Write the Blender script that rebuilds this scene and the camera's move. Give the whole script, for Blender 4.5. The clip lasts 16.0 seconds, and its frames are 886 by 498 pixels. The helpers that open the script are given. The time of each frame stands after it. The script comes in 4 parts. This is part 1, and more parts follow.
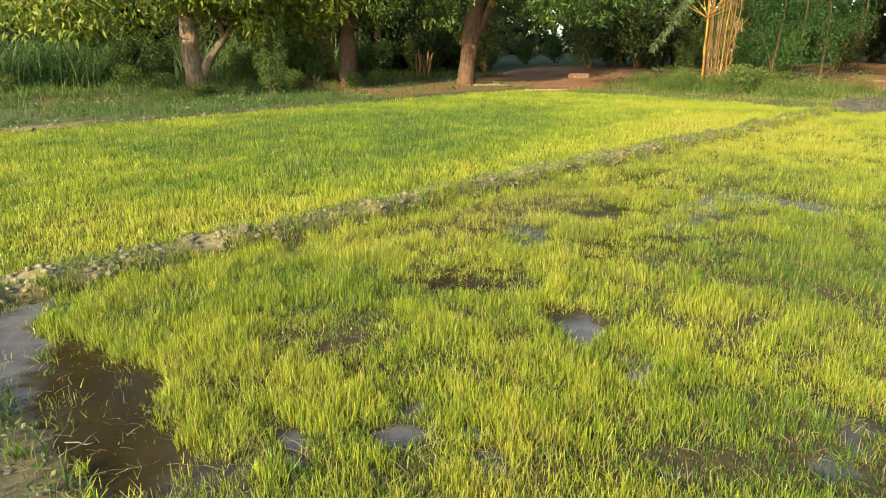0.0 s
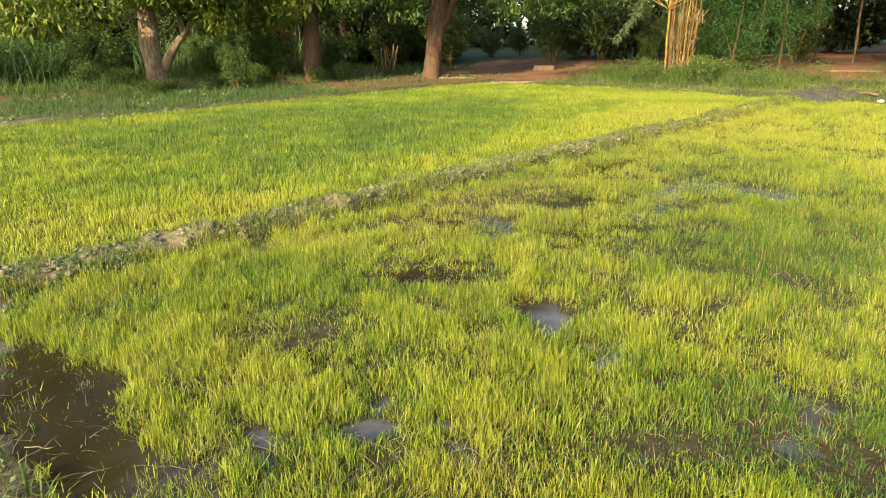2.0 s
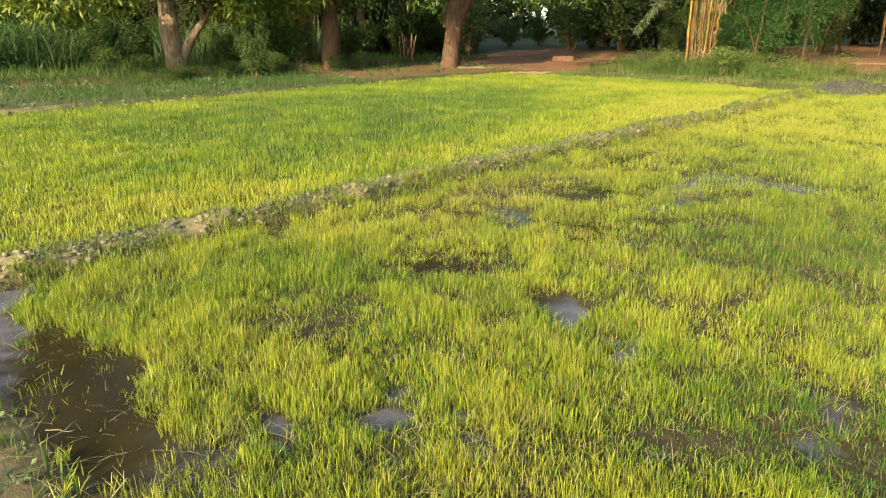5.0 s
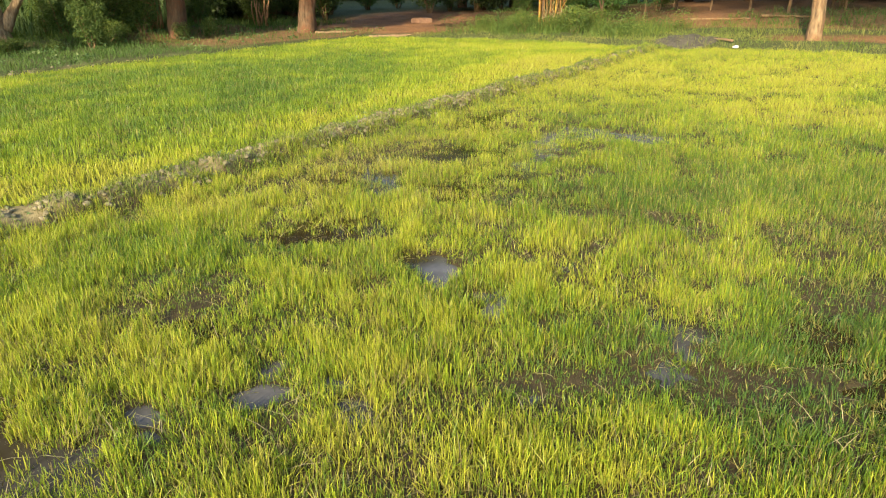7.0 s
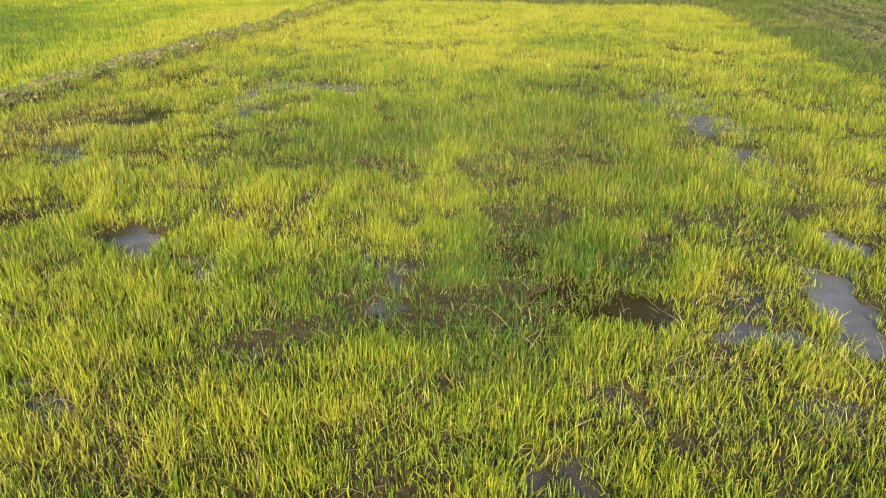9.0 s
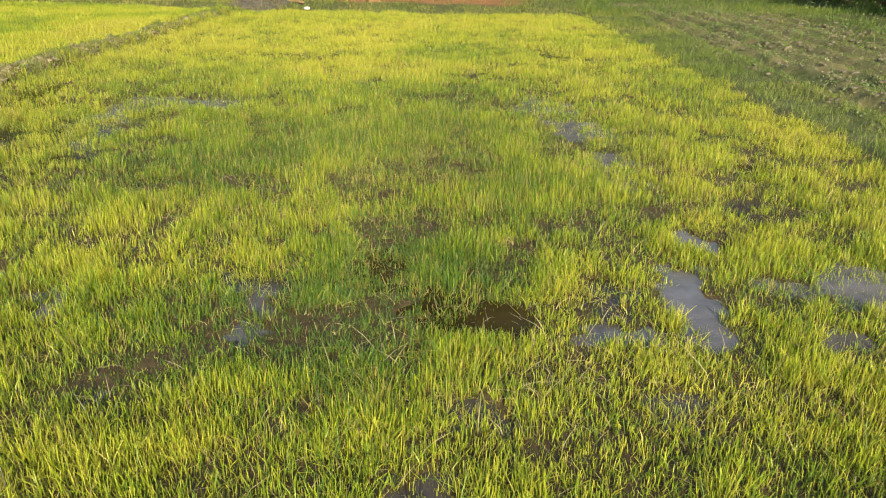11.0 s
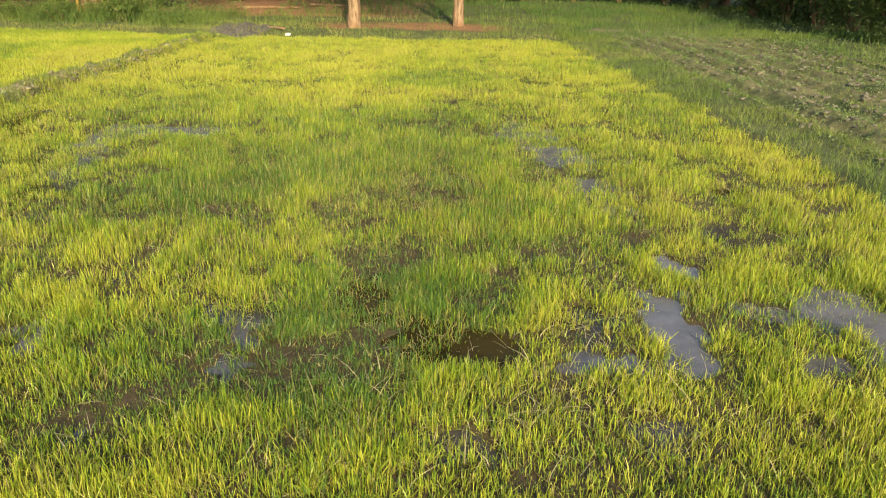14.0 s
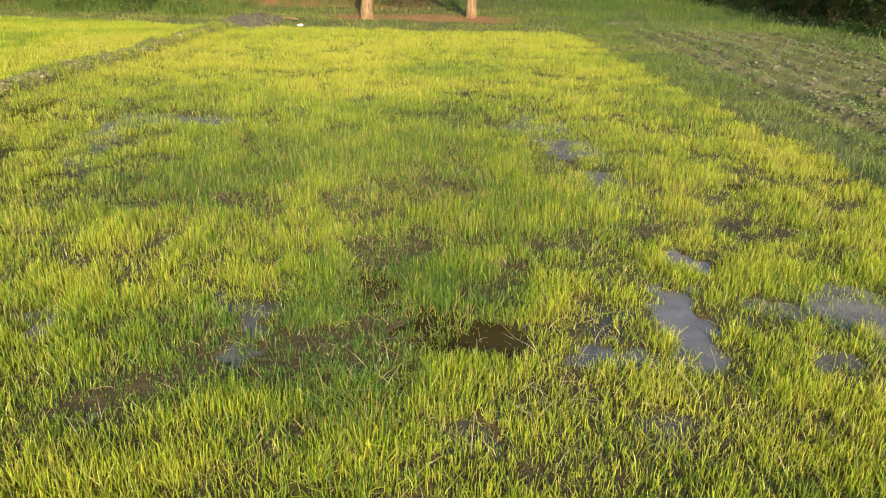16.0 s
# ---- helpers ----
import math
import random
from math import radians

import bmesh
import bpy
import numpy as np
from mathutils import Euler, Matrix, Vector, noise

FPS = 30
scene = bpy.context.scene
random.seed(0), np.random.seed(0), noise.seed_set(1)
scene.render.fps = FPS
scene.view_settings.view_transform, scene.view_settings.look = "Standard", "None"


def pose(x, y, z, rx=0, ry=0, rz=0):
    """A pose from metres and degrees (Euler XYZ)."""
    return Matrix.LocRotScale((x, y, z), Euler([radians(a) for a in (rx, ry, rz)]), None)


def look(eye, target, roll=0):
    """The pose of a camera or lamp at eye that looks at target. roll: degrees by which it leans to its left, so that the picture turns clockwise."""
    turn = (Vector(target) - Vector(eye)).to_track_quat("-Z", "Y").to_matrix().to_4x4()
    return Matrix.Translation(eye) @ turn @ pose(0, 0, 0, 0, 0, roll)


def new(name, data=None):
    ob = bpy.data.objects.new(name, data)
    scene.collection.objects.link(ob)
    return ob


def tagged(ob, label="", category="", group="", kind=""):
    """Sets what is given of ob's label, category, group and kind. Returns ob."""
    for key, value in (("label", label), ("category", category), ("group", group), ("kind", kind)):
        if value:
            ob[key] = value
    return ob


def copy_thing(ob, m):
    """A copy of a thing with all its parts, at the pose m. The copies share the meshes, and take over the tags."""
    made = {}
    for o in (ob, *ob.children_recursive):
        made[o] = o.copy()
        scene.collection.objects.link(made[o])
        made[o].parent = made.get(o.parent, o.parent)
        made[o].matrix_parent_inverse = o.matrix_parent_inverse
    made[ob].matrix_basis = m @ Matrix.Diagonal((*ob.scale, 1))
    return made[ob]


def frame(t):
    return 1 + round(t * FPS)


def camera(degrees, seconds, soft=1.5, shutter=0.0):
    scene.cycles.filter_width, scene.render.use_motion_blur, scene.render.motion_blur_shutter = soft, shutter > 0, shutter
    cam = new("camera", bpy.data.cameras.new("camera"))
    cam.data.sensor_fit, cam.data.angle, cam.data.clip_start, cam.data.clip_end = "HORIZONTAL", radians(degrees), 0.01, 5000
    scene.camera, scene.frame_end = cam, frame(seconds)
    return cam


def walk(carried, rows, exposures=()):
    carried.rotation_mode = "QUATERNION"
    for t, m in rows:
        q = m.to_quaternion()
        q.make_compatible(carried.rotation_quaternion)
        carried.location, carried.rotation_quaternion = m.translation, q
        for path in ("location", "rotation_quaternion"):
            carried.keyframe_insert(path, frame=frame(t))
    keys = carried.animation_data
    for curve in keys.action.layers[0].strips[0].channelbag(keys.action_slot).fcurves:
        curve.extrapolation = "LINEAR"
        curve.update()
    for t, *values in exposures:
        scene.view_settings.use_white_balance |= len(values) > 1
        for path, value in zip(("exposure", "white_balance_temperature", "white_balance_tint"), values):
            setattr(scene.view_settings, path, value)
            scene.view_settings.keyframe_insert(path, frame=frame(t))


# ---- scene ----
cam = camera(65.06, 16.0, soft=1.15)
walk(cam, [
    (0, pose(-0.278, -0.141, 1.625, 73.369, 0.524, 45.441)),
    (0.5, pose(-0.278, -0.143, 1.619, 73.574, 0.321, 44.423)),
    (1, pose(-0.279, -0.141, 1.620, 73.527, 0.198, 43.808)),
    (1.5, pose(-0.279, -0.129, 1.619, 73.166, 0.293, 43.320)),
    (2, pose(-0.275, -0.127, 1.616, 72.820, 0.822, 42.715)),
    (2.5, pose(-0.271, -0.136, 1.623, 73.008, 0.241, 43.279)),
    (3, pose(-0.272, -0.146, 1.624, 73.038, 0.319, 44.644)),
    (3.5, pose(-0.269, -0.145, 1.620, 73.006, 0.163, 44.470)),
    (5.8, pose(-0.304, -0.117, 1.612, 71.542, 0.710, 43.581)),
    (6, pose(-0.293, -0.116, 1.615, 71.575, 0.715, 42.948)),
    (6.5, pose(-0.282, -0.111, 1.603, 70.983, 1.117, 39.444)),
    (7, pose(-0.265, -0.091, 1.597, 69.118, 1.243, 33.062)),
    (7.5, pose(-0.248, -0.083, 1.592, 66.835, 1.499, 27.585)),
    (8, pose(-0.218, -0.075, 1.562, 66.336, 0.937, 20.213)),
    (8.5, pose(-0.195, -0.059, 1.552, 65.804, 0.496, 15.028)),
    (9, pose(-0.162, -0.049, 1.546, 65.552, -0.262, 10.158)),
    (9.5, pose(-0.104, -0.020, 1.554, 65.928, 0.647, 7.169)),
    (10, pose(-0.028, 0.000, 1.563, 65.790, -0.559, 2.970)),
    (10.2, pose(-0.015, -0.001, 1.562, 65.895, -0.696, 2.563)),
    (12.3, pose(0.026, 0.019, 1.600, 67.091, -0.846, 0.295)),
    (12.5, pose(0.017, 0.013, 1.600, 67.360, -0.917, 0.375)),
    (13, pose(0.006, 0.011, 1.605, 67.614, -1.429, 0.198)),
    (13.5, pose(-0.004, 0.008, 1.605, 67.819, -0.994, -0.107)),
    (14, pose(0.003, 0.005, 1.612, 68.063, -0.825, -0.077)),
    (14.5, pose(-0.000, -0.000, 1.612, 68.455, -0.861, 0.356)),
    (15, pose(0.009, 0.003, 1.610, 68.190, -0.939, 0.477)),
    (15.5, pose(0.009, 0.004, 1.603, 67.695, -1.036, 0.175)),
    (16, pose(0.007, 0.004, 1.604, 67.448, -1.121, 0.970)),
], [(0, 1.34, 6750, 4), (6.5, 1.32, 6750, 4), (9, 1.16, 6750, 5), (16, 1.18, 6750, 6)])

# ---------------------------------------------------------------- world, sun
SUN_EL, SUN_X = 24.0, 0.16
world = bpy.data.worlds.new("world")
scene.world = world
world.use_nodes = True
wn = world.node_tree.nodes
sky = wn.new("ShaderNodeTexSky")
sky.sky_type, sky.sun_disc = "NISHITA", False
sky.sun_elevation, sky.sun_rotation = radians(SUN_EL), math.pi - SUN_X
sky.air_density, sky.dust_density, sky.ozone_density = 1.0, 1.2, 1.0
world.node_tree.links.new(sky.outputs[0], wn["Background"].inputs[0])
wn["Background"].inputs[1].default_value = 0.15

sun = new("sun", bpy.data.lights.new("sun", "SUN"))
sun.data.energy, sun.data.angle, sun.data.color = 4.0, radians(0.6), (1.0, 0.83, 0.56)
sun.matrix_world = look((SUN_X * 50, -50, 50 * math.tan(radians(SUN_EL))), (0, 0, 0))

RNG = np.random.default_rng(7)


# ---------------------------------------------------------------- number fields
def value_noise(x, y, seed):
    """Smooth noise in 0..1 over a unit lattice."""
    x, y = np.asarray(x, float), np.asarray(y, float)
    xi, yi = np.floor(x).astype(np.int64), np.floor(y).astype(np.int64)
    fx, fy = x - xi, y - yi
    fx, fy = fx * fx * (3 - 2 * fx), fy * fy * (3 - 2 * fy)

    def h(a, b):
        n = (a * 374761393 + b * 668265263 + seed * 1442695) & 0x7FFFFFFF
        n = ((n ^ (n >> 13)) * 1274126177) & 0x7FFFFFFF
        return ((n ^ (n >> 16)) & 0xFFFF) / 65535.0

    return (h(xi, yi) * (1 - fx) + h(xi + 1, yi) * fx) * (1 - fy) + (h(xi, yi + 1) * (1 - fx) + h(xi + 1, yi + 1) * fx) * fy


def fbm(x, y, size, seed, octaves=3):
    total, amp, s = 0.0, 0.5, 1.0 / size
    for k in range(octaves):
        total = total + amp * value_noise(np.asarray(x) * s + 17 * k, np.asarray(y) * s - 9 * k, seed + k)
        amp, s = amp * 0.5, s * 2
    return total / (1 - 0.5 ** octaves)


def smooth(a, b, v):
    u = np.clip((v - a) / (b - a), 0, 1)
    return u * u * (3 - 2 * u)


# ---------------------------------------------------------------- plan of the fields
BUND_X, BUND_HALF = -5.45, 0.30      # bund between the two paddies
FAR_Y = 17.5                         # far edge of the paddies
WEST_X = -15.5                       # stone line along the far side of the second paddy
NEAR_Y = 0.15                        # bank on which the walker stands
PUDDLES = []


def puddle(cx, cy, across, along, angle, cover=0.0, sky_tint=0.0):
    """A pool: centre, half sizes, the turn of its long axis from +y to the left, how far seedlings cover it, and its
    share of painted pale sky reflection.
    """
    PUDDLES.append((cx, cy, across * 0.98, along * 0.98, radians(angle), min(1, 0.07 + cover), sky_tint))


# in front of the walker
puddle(1.16, 3.08, 0.13, 0.40, -3, -0.03, 0.8)
puddle(1.37, 3.76, 0.075, 0.30, 4, 0.0, 1)
puddle(2.12, 3.18, 0.22, 0.34, 10, 0.0, 1)
puddle(1.63, 3.18, 0.18, 0.18, -40, 0.55, 0.8)
puddle(0.68, 2.66, 0.10, 0.11, -15, 0.0, 0.8)
puddle(0.86, 2.70, 0.08, 0.12, -15, 0.7, 0.8)
puddle(0.17, 2.76, 0.19, 0.24, 5, -0.07, 0)
puddle(-0.05, 2.80, 0.20, 0.22, 5, 0.22, 0)
puddle(-0.30, 2.95, 0.24, 0.30, 60, 0.85, 0)
puddle(-0.93, 2.86, 0.07, 0.15, 35, 0.25, 0.6)
puddle(-0.89, 2.61, 0.10, 0.10, 17, 0.60, 0.6)
puddle(-1.31, 2.05, 0.05, 0.07, 32, 0.1, 0.8)
puddle(-1.09, 2.01, 0.045, 0.05, 29, 0.2, 0.6)
puddle(-0.03, 1.72, 0.15, 0.10, 0, 0.2, 0.3)
puddle(0.04, 2.07, 0.12, 0.12, -60, 0.4, 0.3)
puddle(0.86, 2.12, 0.10, 0.16, 20, 0.45, 0.4)
puddle(1.72, 2.64, 0.11, 0.17, -33, 0.2, 0.6)
puddle(0.75, 3.10, 0.12, 0.18, -13, 0.25, 0)
puddle(1.95, 4.32, 0.20, 0.30, 60, 0.25, 0.2)
# towards the middle of the paddy
puddle(-0.30, 3.60, 0.42, 0.40, 0, 0.88, 0)
puddle(-0.10, 4.40, 0.32, 0.45, 0, 0.92, 0)
puddle(0.92, 7.25, 0.36, 0.75, 0, 0.42, 0.9)
puddle(1.43, 11.1, 0.25, 0.50, 0, 0.3, 0.3)
puddle(2.30, 5.15, 0.15, 0.22, 0, 0.35, 0)
puddle(1.22, 6.35, 0.30, 0.60, 0, 0.5, 0.9)
puddle(1.20, 5.20, 0.28, 0.90, -4, 0.52, 0.9)
puddle(-2.36, 3.08, 0.13, 0.32, 38, 0.0, 0.9)
puddle(-1.87, 2.83, 0.085, 0.26, 33, 0.02, 0.8)
puddle(-3.38, 3.30, 0.50, 0.36, 47, 0.03, 0)
puddle(-2.60, 3.14, 0.22, 0.13, 40, 0.08, 0)
puddle(-3.10, 5.75, 0.18, 0.40, 5, 0.38, 1)
puddle(-3.35, 6.60, 0.24, 0.55, 10, 0.38, 1)
puddle(-3.05, 7.20, 0.26, 0.50, 80, 0.38, 1)
puddle(-2.50, 7.15, 0.24, 0.34, 70, 0.32, 1)
puddle(-3.75, 6.00, 0.50, 0.55, 60, 0.45, 0)
puddle(-3.20, 5.25, 0.40, 0.45, 40, 0.55, 0)
puddle(-4.30, 6.80, 0.40, 0.55, 30, 0.5, 0)
puddle(-4.05, 4.35, 0.45, 0.50, 40, 0.55, 0)
puddle(-3.84, 5.40, 0.60, 0.34, 35, 0.42, 0.2)
puddle(-4.20, 5.20, 0.45, 0.45, 30, 0.6, 0)
puddle(-3.30, 4.60, 0.40, 0.42, 30, 0.6, 0)
puddle(-4.65, 7.50, 0.32, 0.55, 0, 0.4, 0)
puddle(-0.95, 3.10, 0.16, 0.16, 17, 0.4, 0.1)
# towards the corner by the bund
puddle(-2.32, 1.58, 0.10, 0.13, 56, 0.0, 0.8)
puddle(-2.00, 1.83, 0.06, 0.10, 48, 0.0, 0.8)
puddle(-1.80, 1.66, 0.05, 0.11, 48, 0.2, 0.6)
puddle(-2.50, 1.21, 0.07, 0.12, 65, 0.0, 0.8)
puddle(-3.00, 1.78, 0.11, 0.22, 62, 0.4, 0)
puddle(-5.15, 0.84, 0.20, 0.36, 76, -0.06, 1)
puddle(-4.62, 0.66, 0.15, 0.42, 76, -0.06, 1)
puddle(-4.10, 0.50, 0.11, 0.34, 76, -0.04, 1)
puddle(-4.02, 0.78, 0.17, 0.45, 78, -0.02, 0)
puddle(-3.45, 0.75, 0.25, 0.62, 80, -0.02, 0)
puddle(-2.95, 0.72, 0.20, 0.45, 82, 0.02, 0)
puddle(-2.55, 0.80, 0.12, 0.30, 80, 0.35, 0.3)
puddle(-2.35, 0.72, 0.14, 0.30, 75, 0.3, 0.5)


def pools(x, y):
    """Depth of the pools (0..1), the share of seedlings left standing there, and how far the water takes the painted
    sky colour.
    """
    depth, stand, pale, weight = np.zeros_like(x), np.ones_like(x), np.full_like(x, 0.012), np.full_like(x, 0.08)
    wx = x + 0.20 * (fbm(x, y, 0.30, 31) - 0.5) + 0.26 * (fbm(x, y, 0.10, 33, 2) - 0.5)
    wy = y + 0.20 * (fbm(x, y, 0.30, 47) - 0.5) + 0.26 * (fbm(x, y, 0.10, 49, 2) - 0.5)
    for cx, cy, across, along, angle, cover, sky_tint in PUDDLES:
        dx, dy = wx - cx, wy - cy
        c, s = math.cos(angle), math.sin(angle)
        d = np.hypot((dx * c + dy * s) / across, (-dx * s + dy * c) / along)
        m = 1 - smooth(0.65, 1.3, d)
        depth = np.maximum(depth, m * (1 - 0.75 * cover))
        stand = np.minimum(stand, 1 - m * (1 - cover))
        near = np.exp(-1.2 * d * d)
        pale, weight = pale + sky_tint * near, weight + near
    return depth, stand, pale / weight


TONES = []


def patch(cx, cy, rx, ry, tone):
    """A stand of seedlings shifted in colour: +1 deep green, -1 yellow."""
    TONES.append((cx, cy, rx, ry, tone))


# first paddy: near and middle
patch(-1.80, 5.10, 0.65, 0.75, 0.85)
patch(-2.35, 4.70, 0.75, 0.55, 0.45)
patch(-1.10, 4.10, 0.55, 0.50, 0.35)
patch(-0.40, 5.60, 1.20, 1.30, 0.85)
patch(0.40, 4.50, 0.70, 0.70, 0.35)
patch(-0.20, 7.60, 1.30, 0.90, 0.35)
patch(-1.00, 2.60, 0.60, 0.45, 0.30)
patch(-0.50, 3.00, 0.70, 0.90, 0.35)
patch(-1.20, 6.80, 1.20, 1.00, 0.35)
patch(-0.30, 3.45, 0.60, 0.60, 0.50)
patch(-0.85, 2.75, 0.45, 0.35, 0.45)
patch(-0.45, 2.48, 0.55, 0.48, 0.85)
patch(-2.20, 2.75, 0.45, 0.25, 0.40)
patch(-4.20, 2.40, 0.55, 0.35, 0.45)
patch(-2.67, 3.31, 0.28, 0.22, -0.70)
patch(-3.40, 1.35, 0.70, 0.45, -0.45)
patch(-3.00, 2.20, 0.60, 0.40, -0.25)
patch(-2.00, 3.40, 0.40, 0.40, -0.40)
patch(-1.30, 3.40, 0.40, 0.35, -0.30)
patch(2.90, 5.60, 0.50, 1.10, -0.75)
patch(1.70, 4.90, 0.35, 0.50, -0.60)
patch(1.58, 4.00, 0.30, 0.30, -0.50)
patch(0.55, 3.15, 0.22, 0.45, -0.50)
patch(1.60, 2.20, 0.80, 0.50, -0.25)
patch(0.45, 2.40, 0.45, 0.35, -0.55)
patch(1.10, 2.20, 0.60, 0.50, -0.30)
patch(1.75, 1.70, 0.30, 0.25, 0.55)
# first paddy: towards its far end
patch(2.65, 8.30, 0.45, 1.60, 0.65)
patch(-0.25, 10.8, 1.00, 0.80, 0.55)
patch(0.60, 9.00, 1.00, 0.80, 0.25)
patch(1.85, 10.4, 0.80, 1.30, -0.55)
patch(-2.70, 12.5, 3.00, 2.40, -0.70)
patch(0.20, 16.0, 2.60, 1.30, -0.65)
patch(-4.80, 10.5, 0.80, 3.00, -0.70)
patch(-4.55, 6.60, 0.50, 1.20, -0.45)
patch(-4.70, 4.60, 0.40, 1.10, -0.55)
# second paddy
patch(-6.40, 2.00, 1.20, 1.60, -0.40)
patch(-7.90, 1.90, 1.20, 1.00, -0.45)
patch(-6.70, 3.90, 0.90, 1.50, -0.30)
patch(-10.0, 5.60, 2.20, 2.40, 0.50)
patch(-9.20, 9.40, 1.50, 2.50, 0.50)
patch(-12.1, 9.00, 2.00, 3.00, 0.45)
patch(-11.2, 12.9, 1.70, 1.60, 0.50)
patch(-6.50, 8.60, 0.70, 3.00, -0.55)
patch(-6.70, 13.7, 1.20, 3.00, -0.75)
patch(-9.40, 16.6, 2.60, 1.40, -0.45)
patch(-13.2, 3.60, 1.60, 1.80, 0.15)


def tone_at(x, y):
    t = 1.1 * (fbm(x, y, 1.6, 61) - 0.5) + 1.0 * (fbm(x, y, 0.36, 67, 2) - 0.5)
    t = t + 0.16 * smooth(-1.0, -3.0, x)
    for cx, cy, rx, ry, tone in TONES:
        t = t + tone * np.exp(-((x - cx) / rx) ** 2 - ((y - cy) / ry) ** 2)
    return np.clip(0.42 + 0.5 * t, 0, 1)


def far_edge(x):
    return FAR_Y + 1.0 * smooth(-6.0, -9.0, x)


def east_edge(y):
    return 3.5 - 0.035 * y


def bund_shift(y):
    return 0.16 * (fbm(y, 0 * y, 1.5, 5) - 0.5)


def height(x, y):
    """The lie of the land, in metres over the water in the paddy."""
    x, y = np.broadcast_arrays(np.asarray(x, float), np.asarray(y, float))
    fine, broad = fbm(x, y, 0.22, 3), fbm(x, y, 2.5, 11)
    depth, _, _ = pools(x, y)
    z = 0.004 + 0.026 * (fine - 0.38) + 0.016 * (broad - 0.5) - 0.030 * depth
    lumps = fbm(x, y, 0.22, 21)
    # bund between the paddies
    off = np.abs(x - BUND_X - bund_shift(y))
    ridge = 1 - smooth(0.10, BUND_HALF, off)
    ridge = ridge * smooth(-2.0, -1.0, y) * (1 - smooth(16.6, 18.2, y))
    z = z + ridge * (0.05 + 0.15 * lumps)
    # near bank
    brink = NEAR_Y + 0.24 * np.exp(-((x + 3.45) / 0.6) ** 2)
    near = 1 - smooth(brink - 0.40, brink + 0.20, y + 0.16 * (fbm(x, y, 0.5, 15) - 0.5))
    z = z * (1 - near) + near * (0.03 + 0.05 * lumps)
    # east side: low grassy bund, then rough tilled soil
    east = smooth(-0.10, 0.25, x - east_edge(y))
    furrow = 0.5 + 0.5 * np.sin((x + 0.15 * fbm(y, x, 2.0, 71)) * 2 * math.pi / 0.55)
    rough = 0.04 + 0.13 * furrow * smooth(3.8, 4.2, x) + 0.09 * (fbm(x, y, 0.25, 73) - 0.4)
    z = z * (1 - east) + east * rough
    # west stone line and the grass beyond it
    west = 1 - smooth(WEST_X - 0.3, WEST_X + 0.2, x)
    z = z * (1 - west) + west * (0.08 + 0.10 * (broad - 0.5) + 0.05 * lumps)
    bank = 1 - smooth(-21.6, -20.6, x)
    z = z + bank * (0.16 + 0.10 * broad)
    # far bank
    far = smooth(far_edge(x) - 0.1, far_edge(x) + 0.8, y + 0.5 * (fbm(x, y, 1.5, 81) - 0.5))
    z = z * (1 - far) + far * (0.10 + 0.14 * (broad - 0.5) + 0.06 * lumps + 0.20 * smooth(23, 29, y))
    # level country beyond
    out = np.maximum(np.abs(x) - 60, np.abs(y - 20) - 50)
    return z * (1 - smooth(0, 30, out)) + 0.2 * smooth(0, 30, out)


# ---------------------------------------------------------------- materials
def material(name):
    m = bpy.data.materials.new(name)
    m.use_nodes = True
    n = m.node_tree.nodes
    return m, n, m.node_tree.links, n["Principled BSDF"]


def ramp(n, stops):
    r = n.new("ShaderNodeValToRGB")
    while len(r.color_ramp.elements) < len(stops):
        r.color_ramp.elements.new(0.5)
    for e, (at, c) in zip(r.color_ramp.elements, stops):
        e.position, e.color = at, (*c, 1)
    return r


def noise_node(n, l, scale, detail=4.0, where="Object", rough=0.6):
    co = n.new("ShaderNodeTexCoord")
    t = n.new("ShaderNodeTexNoise")
    t.inputs["Scale"].default_value, t.inputs["Detail"].default_value, t.inputs["Roughness"].default_value = scale, detail, rough
    l.new(co.outputs[where], t.inputs["Vector"])
    return t


def bump(n, l, shader, source, strength, distance):
    b = n.new("ShaderNodeBump")
    b.inputs["Strength"].default_value, b.inputs["Distance"].default_value = strength, distance
    l.new(source, b.inputs["Height"])
    l.new(b.outputs[0], shader.inputs["Normal"])


def mix_color(n, l, fac, a, b):
    m = n.new("ShaderNodeMix")
    m.data_type = "RGBA"
    for sock, v in ((m.inputs["Factor"], fac), (m.inputs["A"], a), (m.inputs["B"], b)):
        if isinstance(v, (int, float)):
            sock.default_value = v
        elif isinstance(v, tuple):
            sock.default_value = (*v, 1)
        else:
            l.new(v, sock)
    return m.outputs["Result"]


def leaf_material(name, stops, glow=0.35, rough=0.45, stem=None, gloss=0.3):
    """Leaves and blades: the colour follows each piece's own tone, with light let through. stem: darker colour that
    paints shade in at the foot.
    """
    m, n, l, p = material(name)
    a = n.new("ShaderNodeAttribute")
    a.attribute_name = "tone"
    r = ramp(n, stops)
    l.new(a.outputs["Fac"], r.inputs[0])
    color = r.outputs[0]
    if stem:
        # blends to the stem colour downwards, a painted shade at the blade's foot
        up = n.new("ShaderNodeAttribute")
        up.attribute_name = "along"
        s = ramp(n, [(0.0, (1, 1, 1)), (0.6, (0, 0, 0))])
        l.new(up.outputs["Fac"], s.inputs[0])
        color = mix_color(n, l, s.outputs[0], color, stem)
    l.new(color, p.inputs["Base Color"])
    p.inputs["Roughness"].default_value = rough
    p.inputs["Specular IOR Level"].default_value = gloss
    t = n.new("ShaderNodeBsdfTranslucent")
    l.new(color, t.inputs[0])
    mix = n.new("ShaderNodeMixShader")
    mix.inputs[0].default_value = glow
    l.new(p.outputs[0], mix.inputs[1])
    l.new(t.outputs[0], mix.inputs[2])
